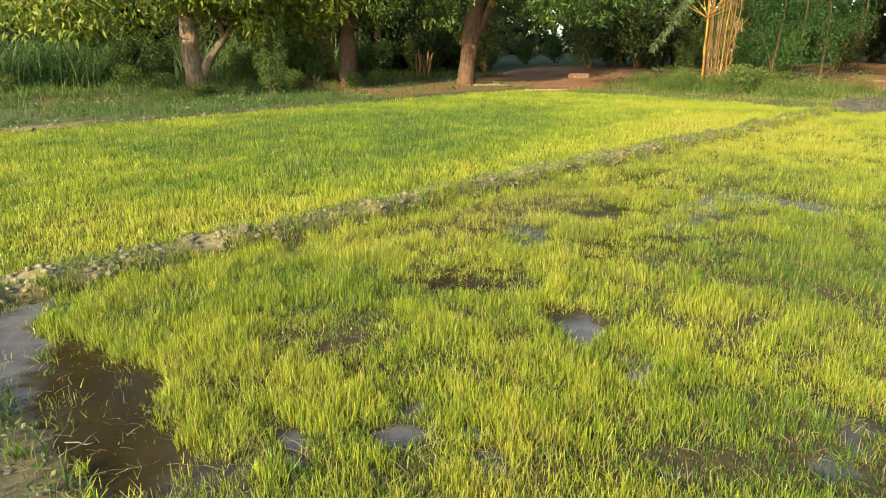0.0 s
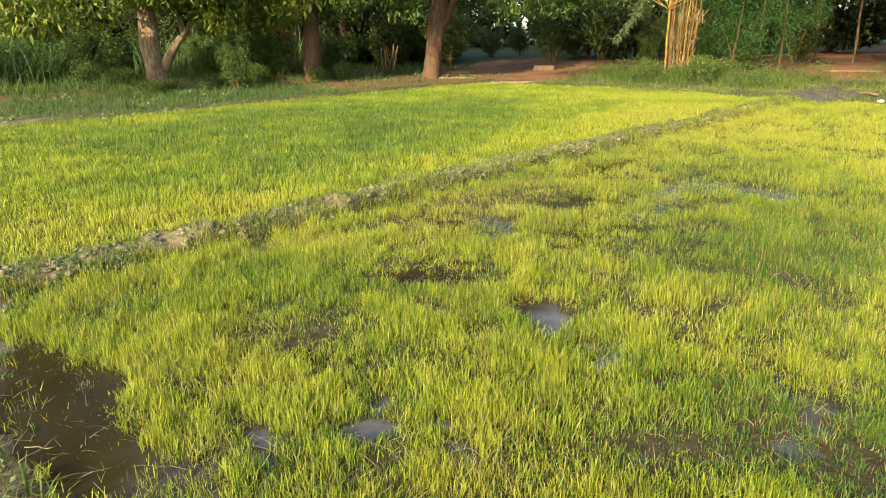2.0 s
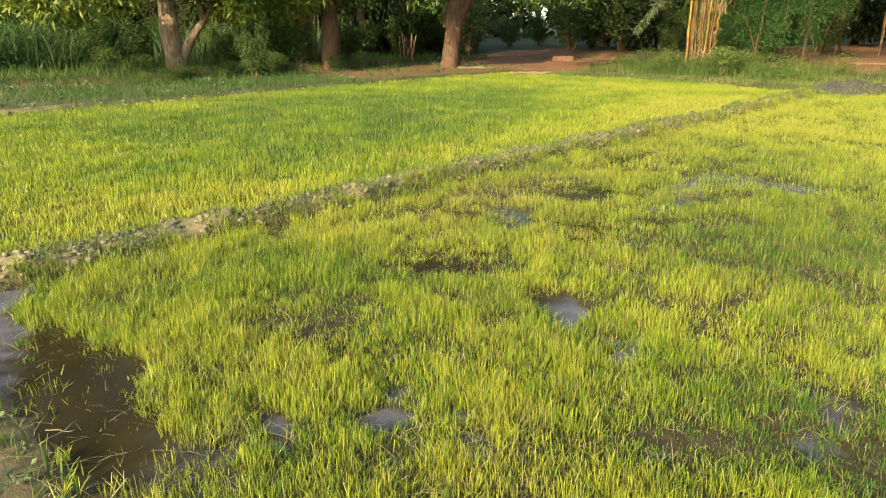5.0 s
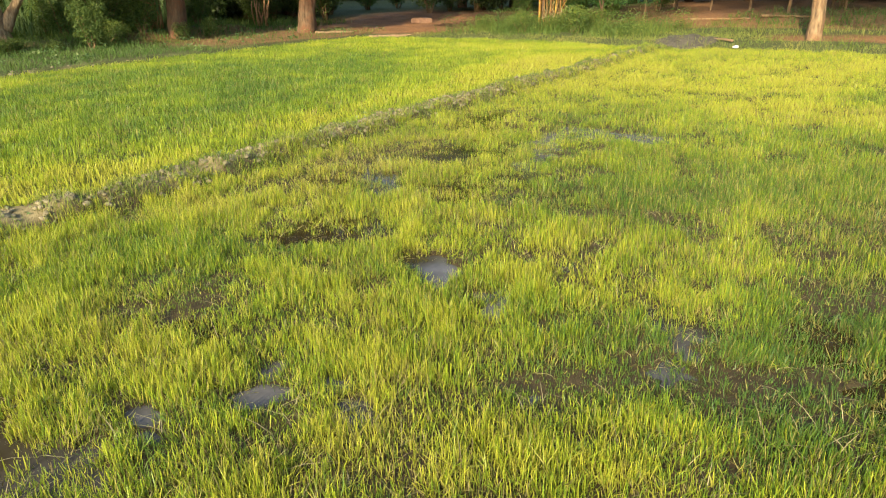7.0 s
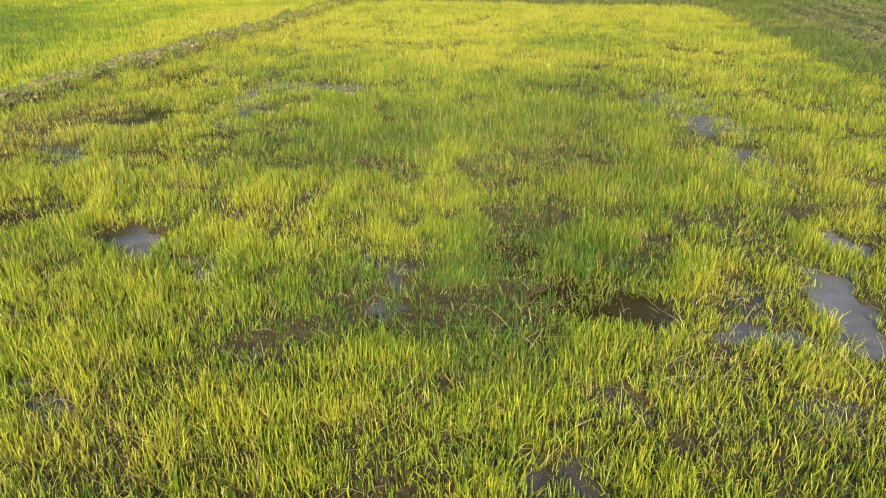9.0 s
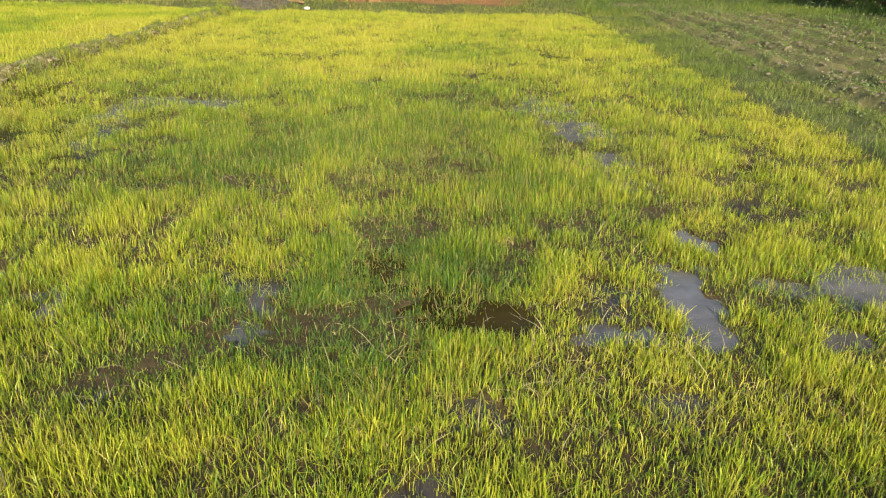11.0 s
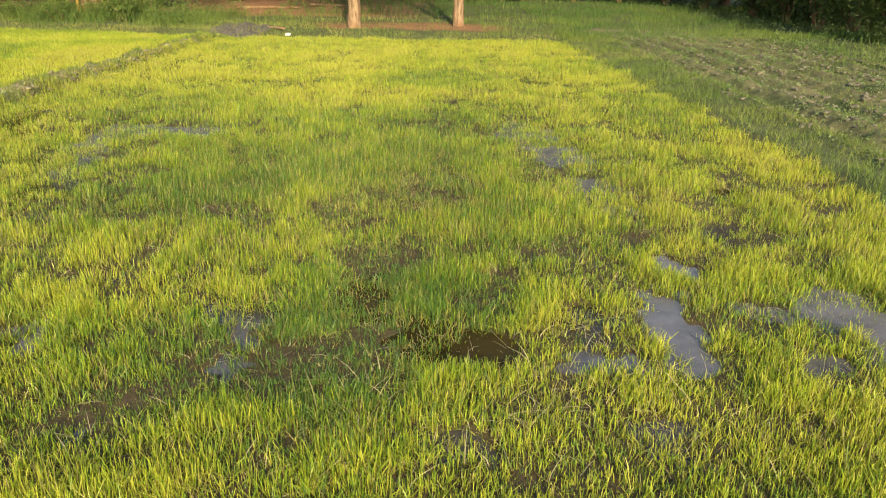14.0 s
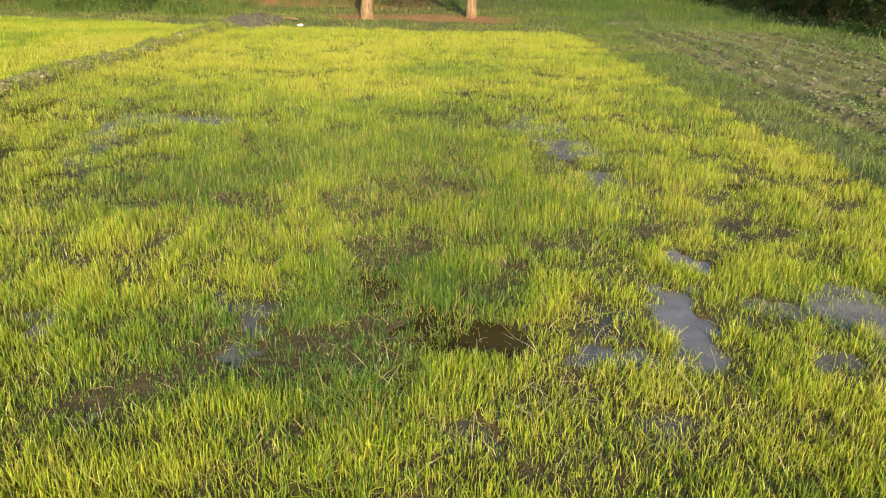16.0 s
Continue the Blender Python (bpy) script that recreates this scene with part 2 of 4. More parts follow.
    l.new(mix.outputs[0], n["Material Output"].inputs[0])
    return m


def bark_material(name, dark, light, red=(0.30, 0.13, 0.06)):
    m, n, l, p = material(name)
    co = n.new("ShaderNodeTexCoord")
    mp = n.new("ShaderNodeMapping")
    mp.inputs["Scale"].default_value = (1, 1, 0.22)
    l.new(co.outputs["Object"], mp.inputs[0])
    t = n.new("ShaderNodeTexNoise")
    t.inputs["Scale"].default_value, t.inputs["Detail"].default_value = 16, 6
    l.new(mp.outputs[0], t.inputs["Vector"])
    r = ramp(n, [(0.3, dark), (0.7, light)])
    l.new(t.outputs["Fac"], r.inputs[0])
    big = noise_node(n, l, 2.2)
    b = ramp(n, [(0.45, (0, 0, 0)), (0.65, (1, 1, 1))])
    l.new(big.outputs["Fac"], b.inputs[0])
    l.new(mix_color(n, l, b.outputs[0], r.outputs[0], red), p.inputs["Base Color"])
    p.inputs["Roughness"].default_value = 0.9
    bump(n, l, p, t.outputs["Fac"], 0.7, 0.04)
    return m


def soil_material(name, dark, light, rough=(0.55, 0.95), scale=9.0, relief=0.02):
    m, n, l, p = material(name)
    t = noise_node(n, l, scale, 6)
    g = noise_node(n, l, scale * 9, 4)
    r = ramp(n, [(0.32, dark), (0.68, light)])
    l.new(t.outputs["Fac"], r.inputs[0])
    c = mix_color(n, l, 0.22, r.outputs[0], g.outputs["Color"])
    hs = n.new("ShaderNodeHueSaturation")
    hs.inputs["Saturation"].default_value = 1.0
    l.new(mix_color(n, l, 0.85, c, r.outputs[0]), hs.inputs["Color"])
    l.new(hs.outputs[0], p.inputs["Base Color"])
    q = ramp(n, [(0.3, (rough[0],) * 3), (0.7, (rough[1],) * 3)])
    l.new(g.outputs["Fac"], q.inputs[0])
    l.new(q.outputs[0], p.inputs["Roughness"])
    bump(n, l, p, g.outputs["Fac"], 0.6, relief)
    return m


def ground_material():
    """Wet mud in the paddies, dry soil on the bunds, red earth under the trees, weedy soil elsewhere."""
    m, n, l, p = material("field_soil")
    a = n.new("ShaderNodeAttribute")
    a.attribute_name = "soil"
    sep = n.new("ShaderNodeSeparateColor")
    l.new(a.outputs["Color"], sep.inputs[0])
    big, mid, fine = noise_node(n, l, 1.3, 4), noise_node(n, l, 14, 5), noise_node(n, l, 90, 3)
    mud = ramp(n, [(0.3, (0.038, 0.026, 0.012)), (0.7, (0.085, 0.062, 0.030))])
    dry = ramp(n, [(0.3, (0.14, 0.11, 0.05)), (0.72, (0.33, 0.27, 0.145))])
    red = ramp(n, [(0.3, (0.17, 0.075, 0.035)), (0.72, (0.36, 0.19, 0.10))])
    weedy = ramp(n, [(0.3, (0.05, 0.062, 0.022)), (0.7, (0.12, 0.135, 0.05))])
    for r in (mud, dry, red, weedy):
        l.new(mid.outputs["Fac"], r.inputs[0])
    c = mix_color(n, l, sep.outputs[0], weedy.outputs[0], mud.outputs[0])
    c = mix_color(n, l, sep.outputs[1], c, dry.outputs[0])
    c = mix_color(n, l, sep.outputs[2], c, red.outputs[0])
    stain = ramp(n, [(0.3, (0.72, 0.72, 0.72)), (0.7, (1.12, 1.1, 1.05))])
    l.new(big.outputs["Fac"], stain.inputs[0])
    mul = n.new("ShaderNodeMix")
    mul.data_type, mul.blend_type = "RGBA", "MULTIPLY"
    mul.inputs["Factor"].default_value = 1.0
    l.new(c, mul.inputs["A"])
    l.new(stain.outputs[0], mul.inputs["B"])
    l.new(mul.outputs["Result"], p.inputs["Base Color"])
    p.inputs["Specular IOR Level"].default_value = 0.25
    wet = n.new("ShaderNodeMapRange")
    wet.inputs["To Min"].default_value, wet.inputs["To Max"].default_value = 0.95, 0.62
    l.new(sep.outputs[0], wet.inputs["Value"])
    l.new(wet.outputs[0], p.inputs["Roughness"])
    bump(n, l, p, fine.outputs["Fac"], 0.5, 0.012)
    return m


def water_material():
    m, n, l, p = material("muddy_water")
    t = noise_node(n, l, 3.0, 4)
    r = ramp(n, [(0.3, (0.022, 0.015, 0.004)), (0.7, (0.040, 0.028, 0.008))])
    l.new(t.outputs["Fac"], r.inputs[0])
    # pale blue-grey base colour that paints the sky's reflection into some pools
    cloud = noise_node(n, l, 7.0, 5)
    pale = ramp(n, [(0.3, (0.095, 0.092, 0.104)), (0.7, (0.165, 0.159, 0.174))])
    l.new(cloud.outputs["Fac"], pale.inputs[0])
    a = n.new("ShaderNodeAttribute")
    a.attribute_name = "sky_tint"
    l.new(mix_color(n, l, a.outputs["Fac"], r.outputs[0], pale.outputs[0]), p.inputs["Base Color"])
    p.inputs["Roughness"].default_value, p.inputs["IOR"].default_value = 0.05, 1.33
    p.inputs["Specular IOR Level"].default_value = 0.3
    rip = noise_node(n, l, 22, 2)
    bump(n, l, p, rip.outputs["Fac"], 0.08, 0.01)
    return m


# RICE: its dark foot colour stands in for shadow between the blades
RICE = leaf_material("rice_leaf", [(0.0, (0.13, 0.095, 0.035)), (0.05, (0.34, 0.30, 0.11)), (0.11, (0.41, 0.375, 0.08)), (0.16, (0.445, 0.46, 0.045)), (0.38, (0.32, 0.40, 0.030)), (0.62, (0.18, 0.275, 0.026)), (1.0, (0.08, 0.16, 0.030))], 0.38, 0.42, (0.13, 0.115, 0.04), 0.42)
WEED = leaf_material("weed_blade", [(0.0, (0.30, 0.28, 0.085)), (0.4, (0.17, 0.215, 0.042)), (1.0, (0.065, 0.125, 0.025))], 0.35, 0.6)
STRAW = leaf_material("dead_straw", [(0.0, (0.42, 0.36, 0.20)), (1.0, (0.22, 0.17, 0.08))], 0.15, 0.8)
REED = leaf_material("reed_blade", [(0.0, (0.16, 0.22, 0.07)), (1.0, (0.05, 0.11, 0.035))], 0.3, 0.5)
LEAF = leaf_material("tree_leaf", [(0.0, (0.24, 0.26, 0.035)), (0.4, (0.10, 0.16, 0.025)), (1.0, (0.035, 0.075, 0.016))], 0.32, 0.45)
# DARKLEAF: the wood's deep shade is put into this leaf colour
DARKLEAF = leaf_material("shade_tinted_leaf", [(0.0, (0.045, 0.064, 0.015)), (1.0, (0.012, 0.026, 0.007))], 0.25, 0.5)
FEATHER = leaf_material("feathery_leaf", [(0.0, (0.07, 0.155, 0.028)), (1.0, (0.02, 0.075, 0.017))], 0.3, 0.5)
HEDGE = leaf_material("bush_leaf", [(0.0, (0.13, 0.17, 0.04)), (1.0, (0.04, 0.072, 0.018))], 0.28, 0.5)
SHRUB = leaf_material("shrub_leaf", [(0.0, (0.20, 0.24, 0.05)), (0.5, (0.09, 0.14, 0.03)), (1.0, (0.04, 0.085, 0.022))], 0.3, 0.5)
GREYLEAF = leaf_material("weed_leaf", [(0.0, (0.24, 0.27, 0.14)), (0.5, (0.13, 0.18, 0.06)), (1.0, (0.06, 0.11, 0.035))], 0.25, 0.6)
# BARK: brown bark, darkened further for the foliage shade on the trunks
BARK = bark_material("tree_bark", (0.045, 0.027, 0.015), (0.155, 0.098, 0.058), (0.13, 0.055, 0.026))
PALEBARK = bark_material("pale_bark", (0.06, 0.036, 0.02), (0.33, 0.22, 0.125), (0.17, 0.085, 0.04))
MOTTLED = bark_material("mottled_bark", (0.09, 0.06, 0.036), (0.43, 0.32, 0.21), (0.20, 0.11, 0.055))
CANE = bark_material("golden_cane", (0.16, 0.085, 0.015), (0.46, 0.30, 0.05), (0.20, 0.085, 0.02))
OLDCANE = bark_material("old_cane", (0.07, 0.035, 0.01), (0.25, 0.14, 0.035), (0.12, 0.055, 0.018))
DRYSTEM = bark_material("dry_stem", (0.09, 0.052, 0.025), (0.25, 0.16, 0.085), (0.16, 0.085, 0.04))
GROUND = ground_material()
WATER = water_material()
CLOD = soil_material("dry_clod", (0.11, 0.09, 0.048), (0.29, 0.245, 0.14))
TILLED = soil_material("tilled_clod", (0.055, 0.044, 0.028), (0.165, 0.135, 0.085))
ASH = soil_material("ash_soil", (0.035, 0.029, 0.02), (0.10, 0.084, 0.06))
REDSOIL = soil_material("red_block", (0.11, 0.05, 0.027), (0.25, 0.13, 0.075))
WHITE = soil_material("white_sack", (0.50, 0.48, 0.43), (0.72, 0.70, 0.65), scale=14, relief=0.01)
PALEWOOD = bark_material("bleached_wood", (0.12, 0.08, 0.045), (0.27, 0.185, 0.11), (0.20, 0.12, 0.065))


# ---------------------------------------------------------------- mesh helpers
def mesh_from(name, co, tris, mat, **values):
    """A triangle mesh from arrays, with one number per point for each further name."""
    me = bpy.data.meshes.new(name)
    tris = np.asarray(tris, np.int32)
    me.vertices.add(len(co))
    me.vertices.foreach_set("co", np.asarray(co, np.float32).ravel())
    me.loops.add(tris.size)
    me.loops.foreach_set("vertex_index", tris.ravel())
    me.polygons.add(len(tris))
    me.polygons.foreach_set("loop_start", np.arange(0, tris.size, 3, dtype=np.int32))
    for key, v in values.items():
        a = me.attributes.new(key, "FLOAT", "POINT")
        a.data.foreach_set("value", np.asarray(v, np.float32))
    me.update(calc_edges=True)
    me.materials.append(mat)
    return me


def blade_mesh(name, mat, base, tall, wide, tone, lean, levels=3, rng=RNG):
    """Tapered, bent blades with narrow blunt tips: base (n,3), height, width, tone, and how far the tip leans out (share of the height). levels 0: plain pointed ones."""
    n = len(base)
    az, face = rng.uniform(0, 2 * math.pi, n), rng.uniform(0, 2 * math.pi, n)
    out = np.stack([np.cos(az), np.sin(az), 0 * az], 1)
    side = np.stack([np.cos(face), np.sin(face), 0 * face], 1)
    if not levels:
        foot = side * (wide * 0.5)[:, None]
        tip = base + out * (tall * lean)[:, None] + np.array([0, 0, 1.0]) * (tall * (1 - 0.28 * lean))[:, None]
        co = np.stack([base - foot, base + foot, tip], 1).reshape(-1, 3)
        return mesh_from(name, co, np.arange(3 * n).reshape(-1, 3), mat, tone=np.repeat(tone, 3), along=np.tile([0.0, 0.0, 1.0], n))
    co, tn, al = [], [], []
    for k in range(levels + 1):
        s = k / levels
        spot = base + out * (tall * lean * s ** 2)[:, None]
        spot = spot + np.array([0, 0, 1.0]) * (tall * (s - 0.28 * lean * s ** 2))[:, None]
        half = wide * (0.5, 0.5 - 0.16 * s ** 2, 0.13)[0 if k == 0 else 2 if k == levels else 1]
        co += [spot - side * half[:, None], spot + side * half[:, None]]
        tn += [tone, tone]
        al += [0 * tone + s] * 2
    per = 2 * levels + 2
    co = np.stack(co, 1).reshape(-1, 3)
    tri = []
    for k in range(levels):
        a = 2 * k
        tri += [(a, a + 1, a + 3), (a, a + 3, a + 2)]
    tris = (np.arange(n)[:, None, None] * per + np.array(tri)[None]).reshape(-1, 3)
    return mesh_from(name, co, tris, mat, tone=np.stack(tn, 1).ravel(), along=np.stack(al, 1).ravel())


def leaf_mesh(name, mat, at, length, wide, tone, droop=0.4, rng=RNG):
    """Folded pointed leaves hung at the points given; droop: how far they point down."""
    n = len(at)
    az = rng.uniform(0, 2 * math.pi, n)
    pitch = -droop + rng.normal(0, 0.5, n)
    d = np.stack([np.cos(az) * np.cos(pitch), np.sin(az) * np.cos(pitch), np.sin(pitch)], 1)
    r = rng.normal(0, 1, (n, 3))
    side = np.cross(d, r)
    side /= np.linalg.norm(side, axis=1)[:, None] + 1e-9
    up = np.cross(side, d)
    L, W = np.broadcast_to(length, n)[:, None], np.broadcast_to(wide, n)[:, None]
    mid = at + d * L * 0.45
    co = np.stack([at, mid - side * W * 0.5 + up * W * 0.18, at + d * L - up * L * 0.08, mid + side * W * 0.5 + up * W * 0.18], 1).reshape(-1, 3)
    tris = (np.arange(n)[:, None, None] * 4 + np.array([(0, 1, 2), (0, 2, 3)])[None]).reshape(-1, 3)
    return mesh_from(name, co, tris, mat, tone=np.repeat(tone, 4))


def part(name, data, mat, parent, label=""):
    """Links a bmesh or a mesh as one object under a thing or a part."""
    if isinstance(data, bmesh.types.BMesh):
        me = bpy.data.meshes.new(name)
        data.to_mesh(me)
        data.free()
        me.materials.append(mat)
        data = me
    ob = new(name, data)
    ob.parent = parent
    return tagged(ob, label)


def tube(path, radii, sides=10, rough=0.0, seed=0):
    """A tapered round stem along a path, with an uneven skin."""
    bm = bmesh.new()
    rings = []
    whole = (Vector(path[-1]) - Vector(path[0])).normalized()
    ref = Vector((0, 0, 1)) if abs(whole.z) < 0.7 else Vector((1, 0, 0))
    for k, (p, r) in enumerate(zip(path, radii)):
        p = Vector(p)
        t = (Vector(path[min(len(path) - 1, k + 1)]) - Vector(path[max(0, k - 1)])).normalized()
        a = (ref - t * ref.dot(t)).normalized()
        b = t.cross(a)
        ring = []
        for s in range(sides):
            w = 2 * math.pi * s / sides
            k2 = 1 + rough * noise.noise(Vector((math.cos(w) * 1.7 + seed, math.sin(w) * 1.7, p.z * 1.1)))
            ring.append(bm.verts.new(p + (a * math.cos(w) + b * math.sin(w)) * r * k2))
        rings.append(ring)
    for lo, hi in zip(rings, rings[1:]):
        for s in range(sides):
            bm.faces.new((lo[s], lo[(s + 1) % sides], hi[(s + 1) % sides], hi[s])).smooth = True
    bm.faces.new(rings[-1])
    bm.faces.new(rings[0][::-1])
    return bm


def bend(a, b, n, sway, rng):
    """n+1 points from a to b with some sway."""
    a, b = np.array(a, float), np.array(b, float)
    pts = [a + (b - a) * k / n for k in range(n + 1)]
    for k in range(1, n):
        pts[k] = pts[k] + rng.normal(0, sway, 3) * np.array([1, 1, 0.3])
    return [tuple(p) for p in pts]


def thing(name, x, y, label, category, group="", kind="", z=None):
    e = new(name)
    e.location = (x, y, float(height(x, y)) - 0.02 if z is None else z)
    return tagged(e, label, category, group, kind)


def rock_mesh(name, mat, seed, flat=0.65):
    bm = bmesh.new()
    bmesh.ops.create_icosphere(bm, subdivisions=1, radius=1)
    for v in bm.verts:
        v.co *= 1 + 0.45 * noise.noise(v.co * 1.4 + Vector((seed * 3.1, seed, 0)))
        v.co.z *= flat
    me = bpy.data.meshes.new(name)
    bm.to_mesh(me)
    bm.free()
    me.materials.append(mat)
    return me


# ---------------------------------------------------------------- ground, water
def lines(*spans):
    """Grid lines: spans of (from, to, step)."""
    out = []
    for a, b, step in spans:
        out += list(np.arange(a, b - 1e-6, step))
    return np.array(out)


def build_ground():
    xs = np.r_[-3000, -1500, -700, -300, -150, -100, -80, lines((-65, -30, 1.2), (-30, -16.6, 0.3), (-16.6, -6.0, 0.14), (-6.0, 3.9, 0.055), (3.9, 9.5, 0.09), (9.5, 16, 0.3), (16, 60, 1.5)), 80, 100, 150, 300, 700, 1500, 3000]
    ys = np.r_[-3000, -1500, -700, -300, -150, -80, -50, lines((-30, -4, 1.0), (-4, -0.4, 0.12), (-0.4, 8, 0.055), (8, 20.5, 0.12), (20.5, 40, 0.35), (40, 70, 1.2)), 90, 120, 200, 400, 800, 1500, 3000]
    gx, gy = np.meshgrid(xs, ys)
    x, y = gx.ravel(), gy.ravel()
    z = height(x, y)
    nx, ny = len(xs), len(ys)
    i = (np.arange(ny - 1)[:, None] * nx + np.arange(nx - 1)[None]).ravel()
    tris = np.concatenate([np.stack([i, i + 1, i + nx + 1], 1), np.stack([i, i + nx + 1, i + nx], 1)])
    me = mesh_from("ground", np.stack([x, y, z], 1), tris, GROUND)
    wob = 0.5 * (fbm(x, y, 0.8, 91) - 0.5)
    mud = smooth(WEST_X, WEST_X + 0.4, x + wob) * (1 - smooth(-0.1, 0.2, x + 0.3 * wob - east_edge(y))) * smooth(NEAR_Y - 0.2, NEAR_Y + 0.2, y + wob * 0.5) * (1 - smooth(far_edge(x) - 0.6, far_edge(x) - 0.1, y + wob))
    mud = mud * (1 - 0.75 * smooth(BUND_X - 0.3, BUND_X - 0.8, x)) * (1 - 0.6 * smooth(9, 13, y))
    dry = (1 - smooth(0.10, 0.25, np.abs(x - BUND_X - bund_shift(y)))) * (y > -2) * (y < 17.8)
    dry = np.maximum(dry, (1 - smooth(0.1, 0.4, np.abs(x - WEST_X + 0.1 + wob))) * 0.8 * (y > -3) * (y < 12) * smooth(0.48, 0.66, fbm(x, y, 0.9, 97)))
    dry = np.maximum(dry, 0.8 * smooth(0.25, -0.15, y + 0.6 * wob - NEAR_Y - 0.24 * np.exp(-((x + 3.45) / 0.6) ** 2)) * (x > -6) * (x < 4) * smooth(-1.6, -0.9, y + wob))
    dry = np.maximum(dry, 0.5 * smooth(3.7, 4.3, x + 0.5 * wob) * (1 - smooth(7.0, 8.6, x + 2 * wob)) * (y < 20) * (y > -5) * smooth(0.25, 0.5, fbm(x, y, 0.7, 93)))
    dry = np.maximum(dry, 0.9 * np.exp(-((x - 6.0) / 1.2) ** 2 - ((y - 16.4) / 1.4) ** 2))
    red = smooth(18.9, 19.9, y + 2 * wob) * smooth(-24.0, -21.0, x + wob) * (1 - smooth(-13.8, -12.2, x + wob)) * (1 - smooth(30, 33, y))
    red = np.maximum(red, smooth(22.6, 24.0, y + 2 * wob) * smooth(-14, -11, x) * (1 - smooth(-2.5, 0.5, x)) * 0.9)
    red = np.maximum(red, smooth(18.6, 19.2, y + wob) * (1 - smooth(20.6, 21.8, y)) * smooth(-4.0, -3.0, x) * (1 - smooth(1.2, 2.2, x)) * 0.9)
    red = np.maximum(red, (1 - smooth(0.15, 0.5, np.abs(x + 21.0 + wob))) * (y > 3) * (y < 17) * 0.6 * smooth(0.4, 0.6, fbm(x, y, 1.2, 95)))
    red = np.maximum(red, 0.75 * smooth(12.5, 14.5, y + 2 * wob) * smooth(-22.5, -21.0, x) * (1 - smooth(WEST_X - 0.6, WEST_X - 0.1, x)) * (y < 24))
    c = me.attributes.new("soil", "FLOAT_COLOR", "POINT")
    c.data.foreach_set("color", np.stack([mud, dry, red, 0 * mud + 1], 1).astype(np.float32).ravel())
    me.polygons.foreach_set("use_smooth", np.ones(len(tris), bool))
    tagged(new("ground", me), "muddy paddy floor with earth banks and weedy margins", "ground", kind="structure")


build_ground()


def build_water():
    xs, ys = np.r_[lines((-5.3, 3.6, 0.06)), 3.6], np.r_[-0.3, lines((0, 8.4, 0.06)), 10, 14, 19.2]
    gx, gy = np.meshgrid(xs, ys)
    x, y = gx.ravel(), gy.ravel()
    nx, ny = len(xs), len(ys)
    i = (np.arange(ny - 1)[:, None] * nx + np.arange(nx - 1)[None]).ravel()
    tris = np.concatenate([np.stack([i, i + 1, i + nx + 1], 1), np.stack([i, i + nx + 1, i + nx], 1)])
    me = mesh_from("water", np.stack([x, y, 0 * x], 1), tris, WATER, sky_tint=pools(x, y)[2])
    me.polygons.foreach_set("use_smooth", np.ones(len(tris), bool))
    tagged(new("water", me), "shallow standing water, brown or tinted pale like reflected sky", "water", kind="structure")


build_water()


# ---------------------------------------------------------------- seedlings
def scatter(x0, x1, y0, y1, per_m2):
    n = int((x1 - x0) * (y1 - y0) * per_m2)
    return RNG.uniform(x0, x1, n), RNG.uniform(y0, y1, n)


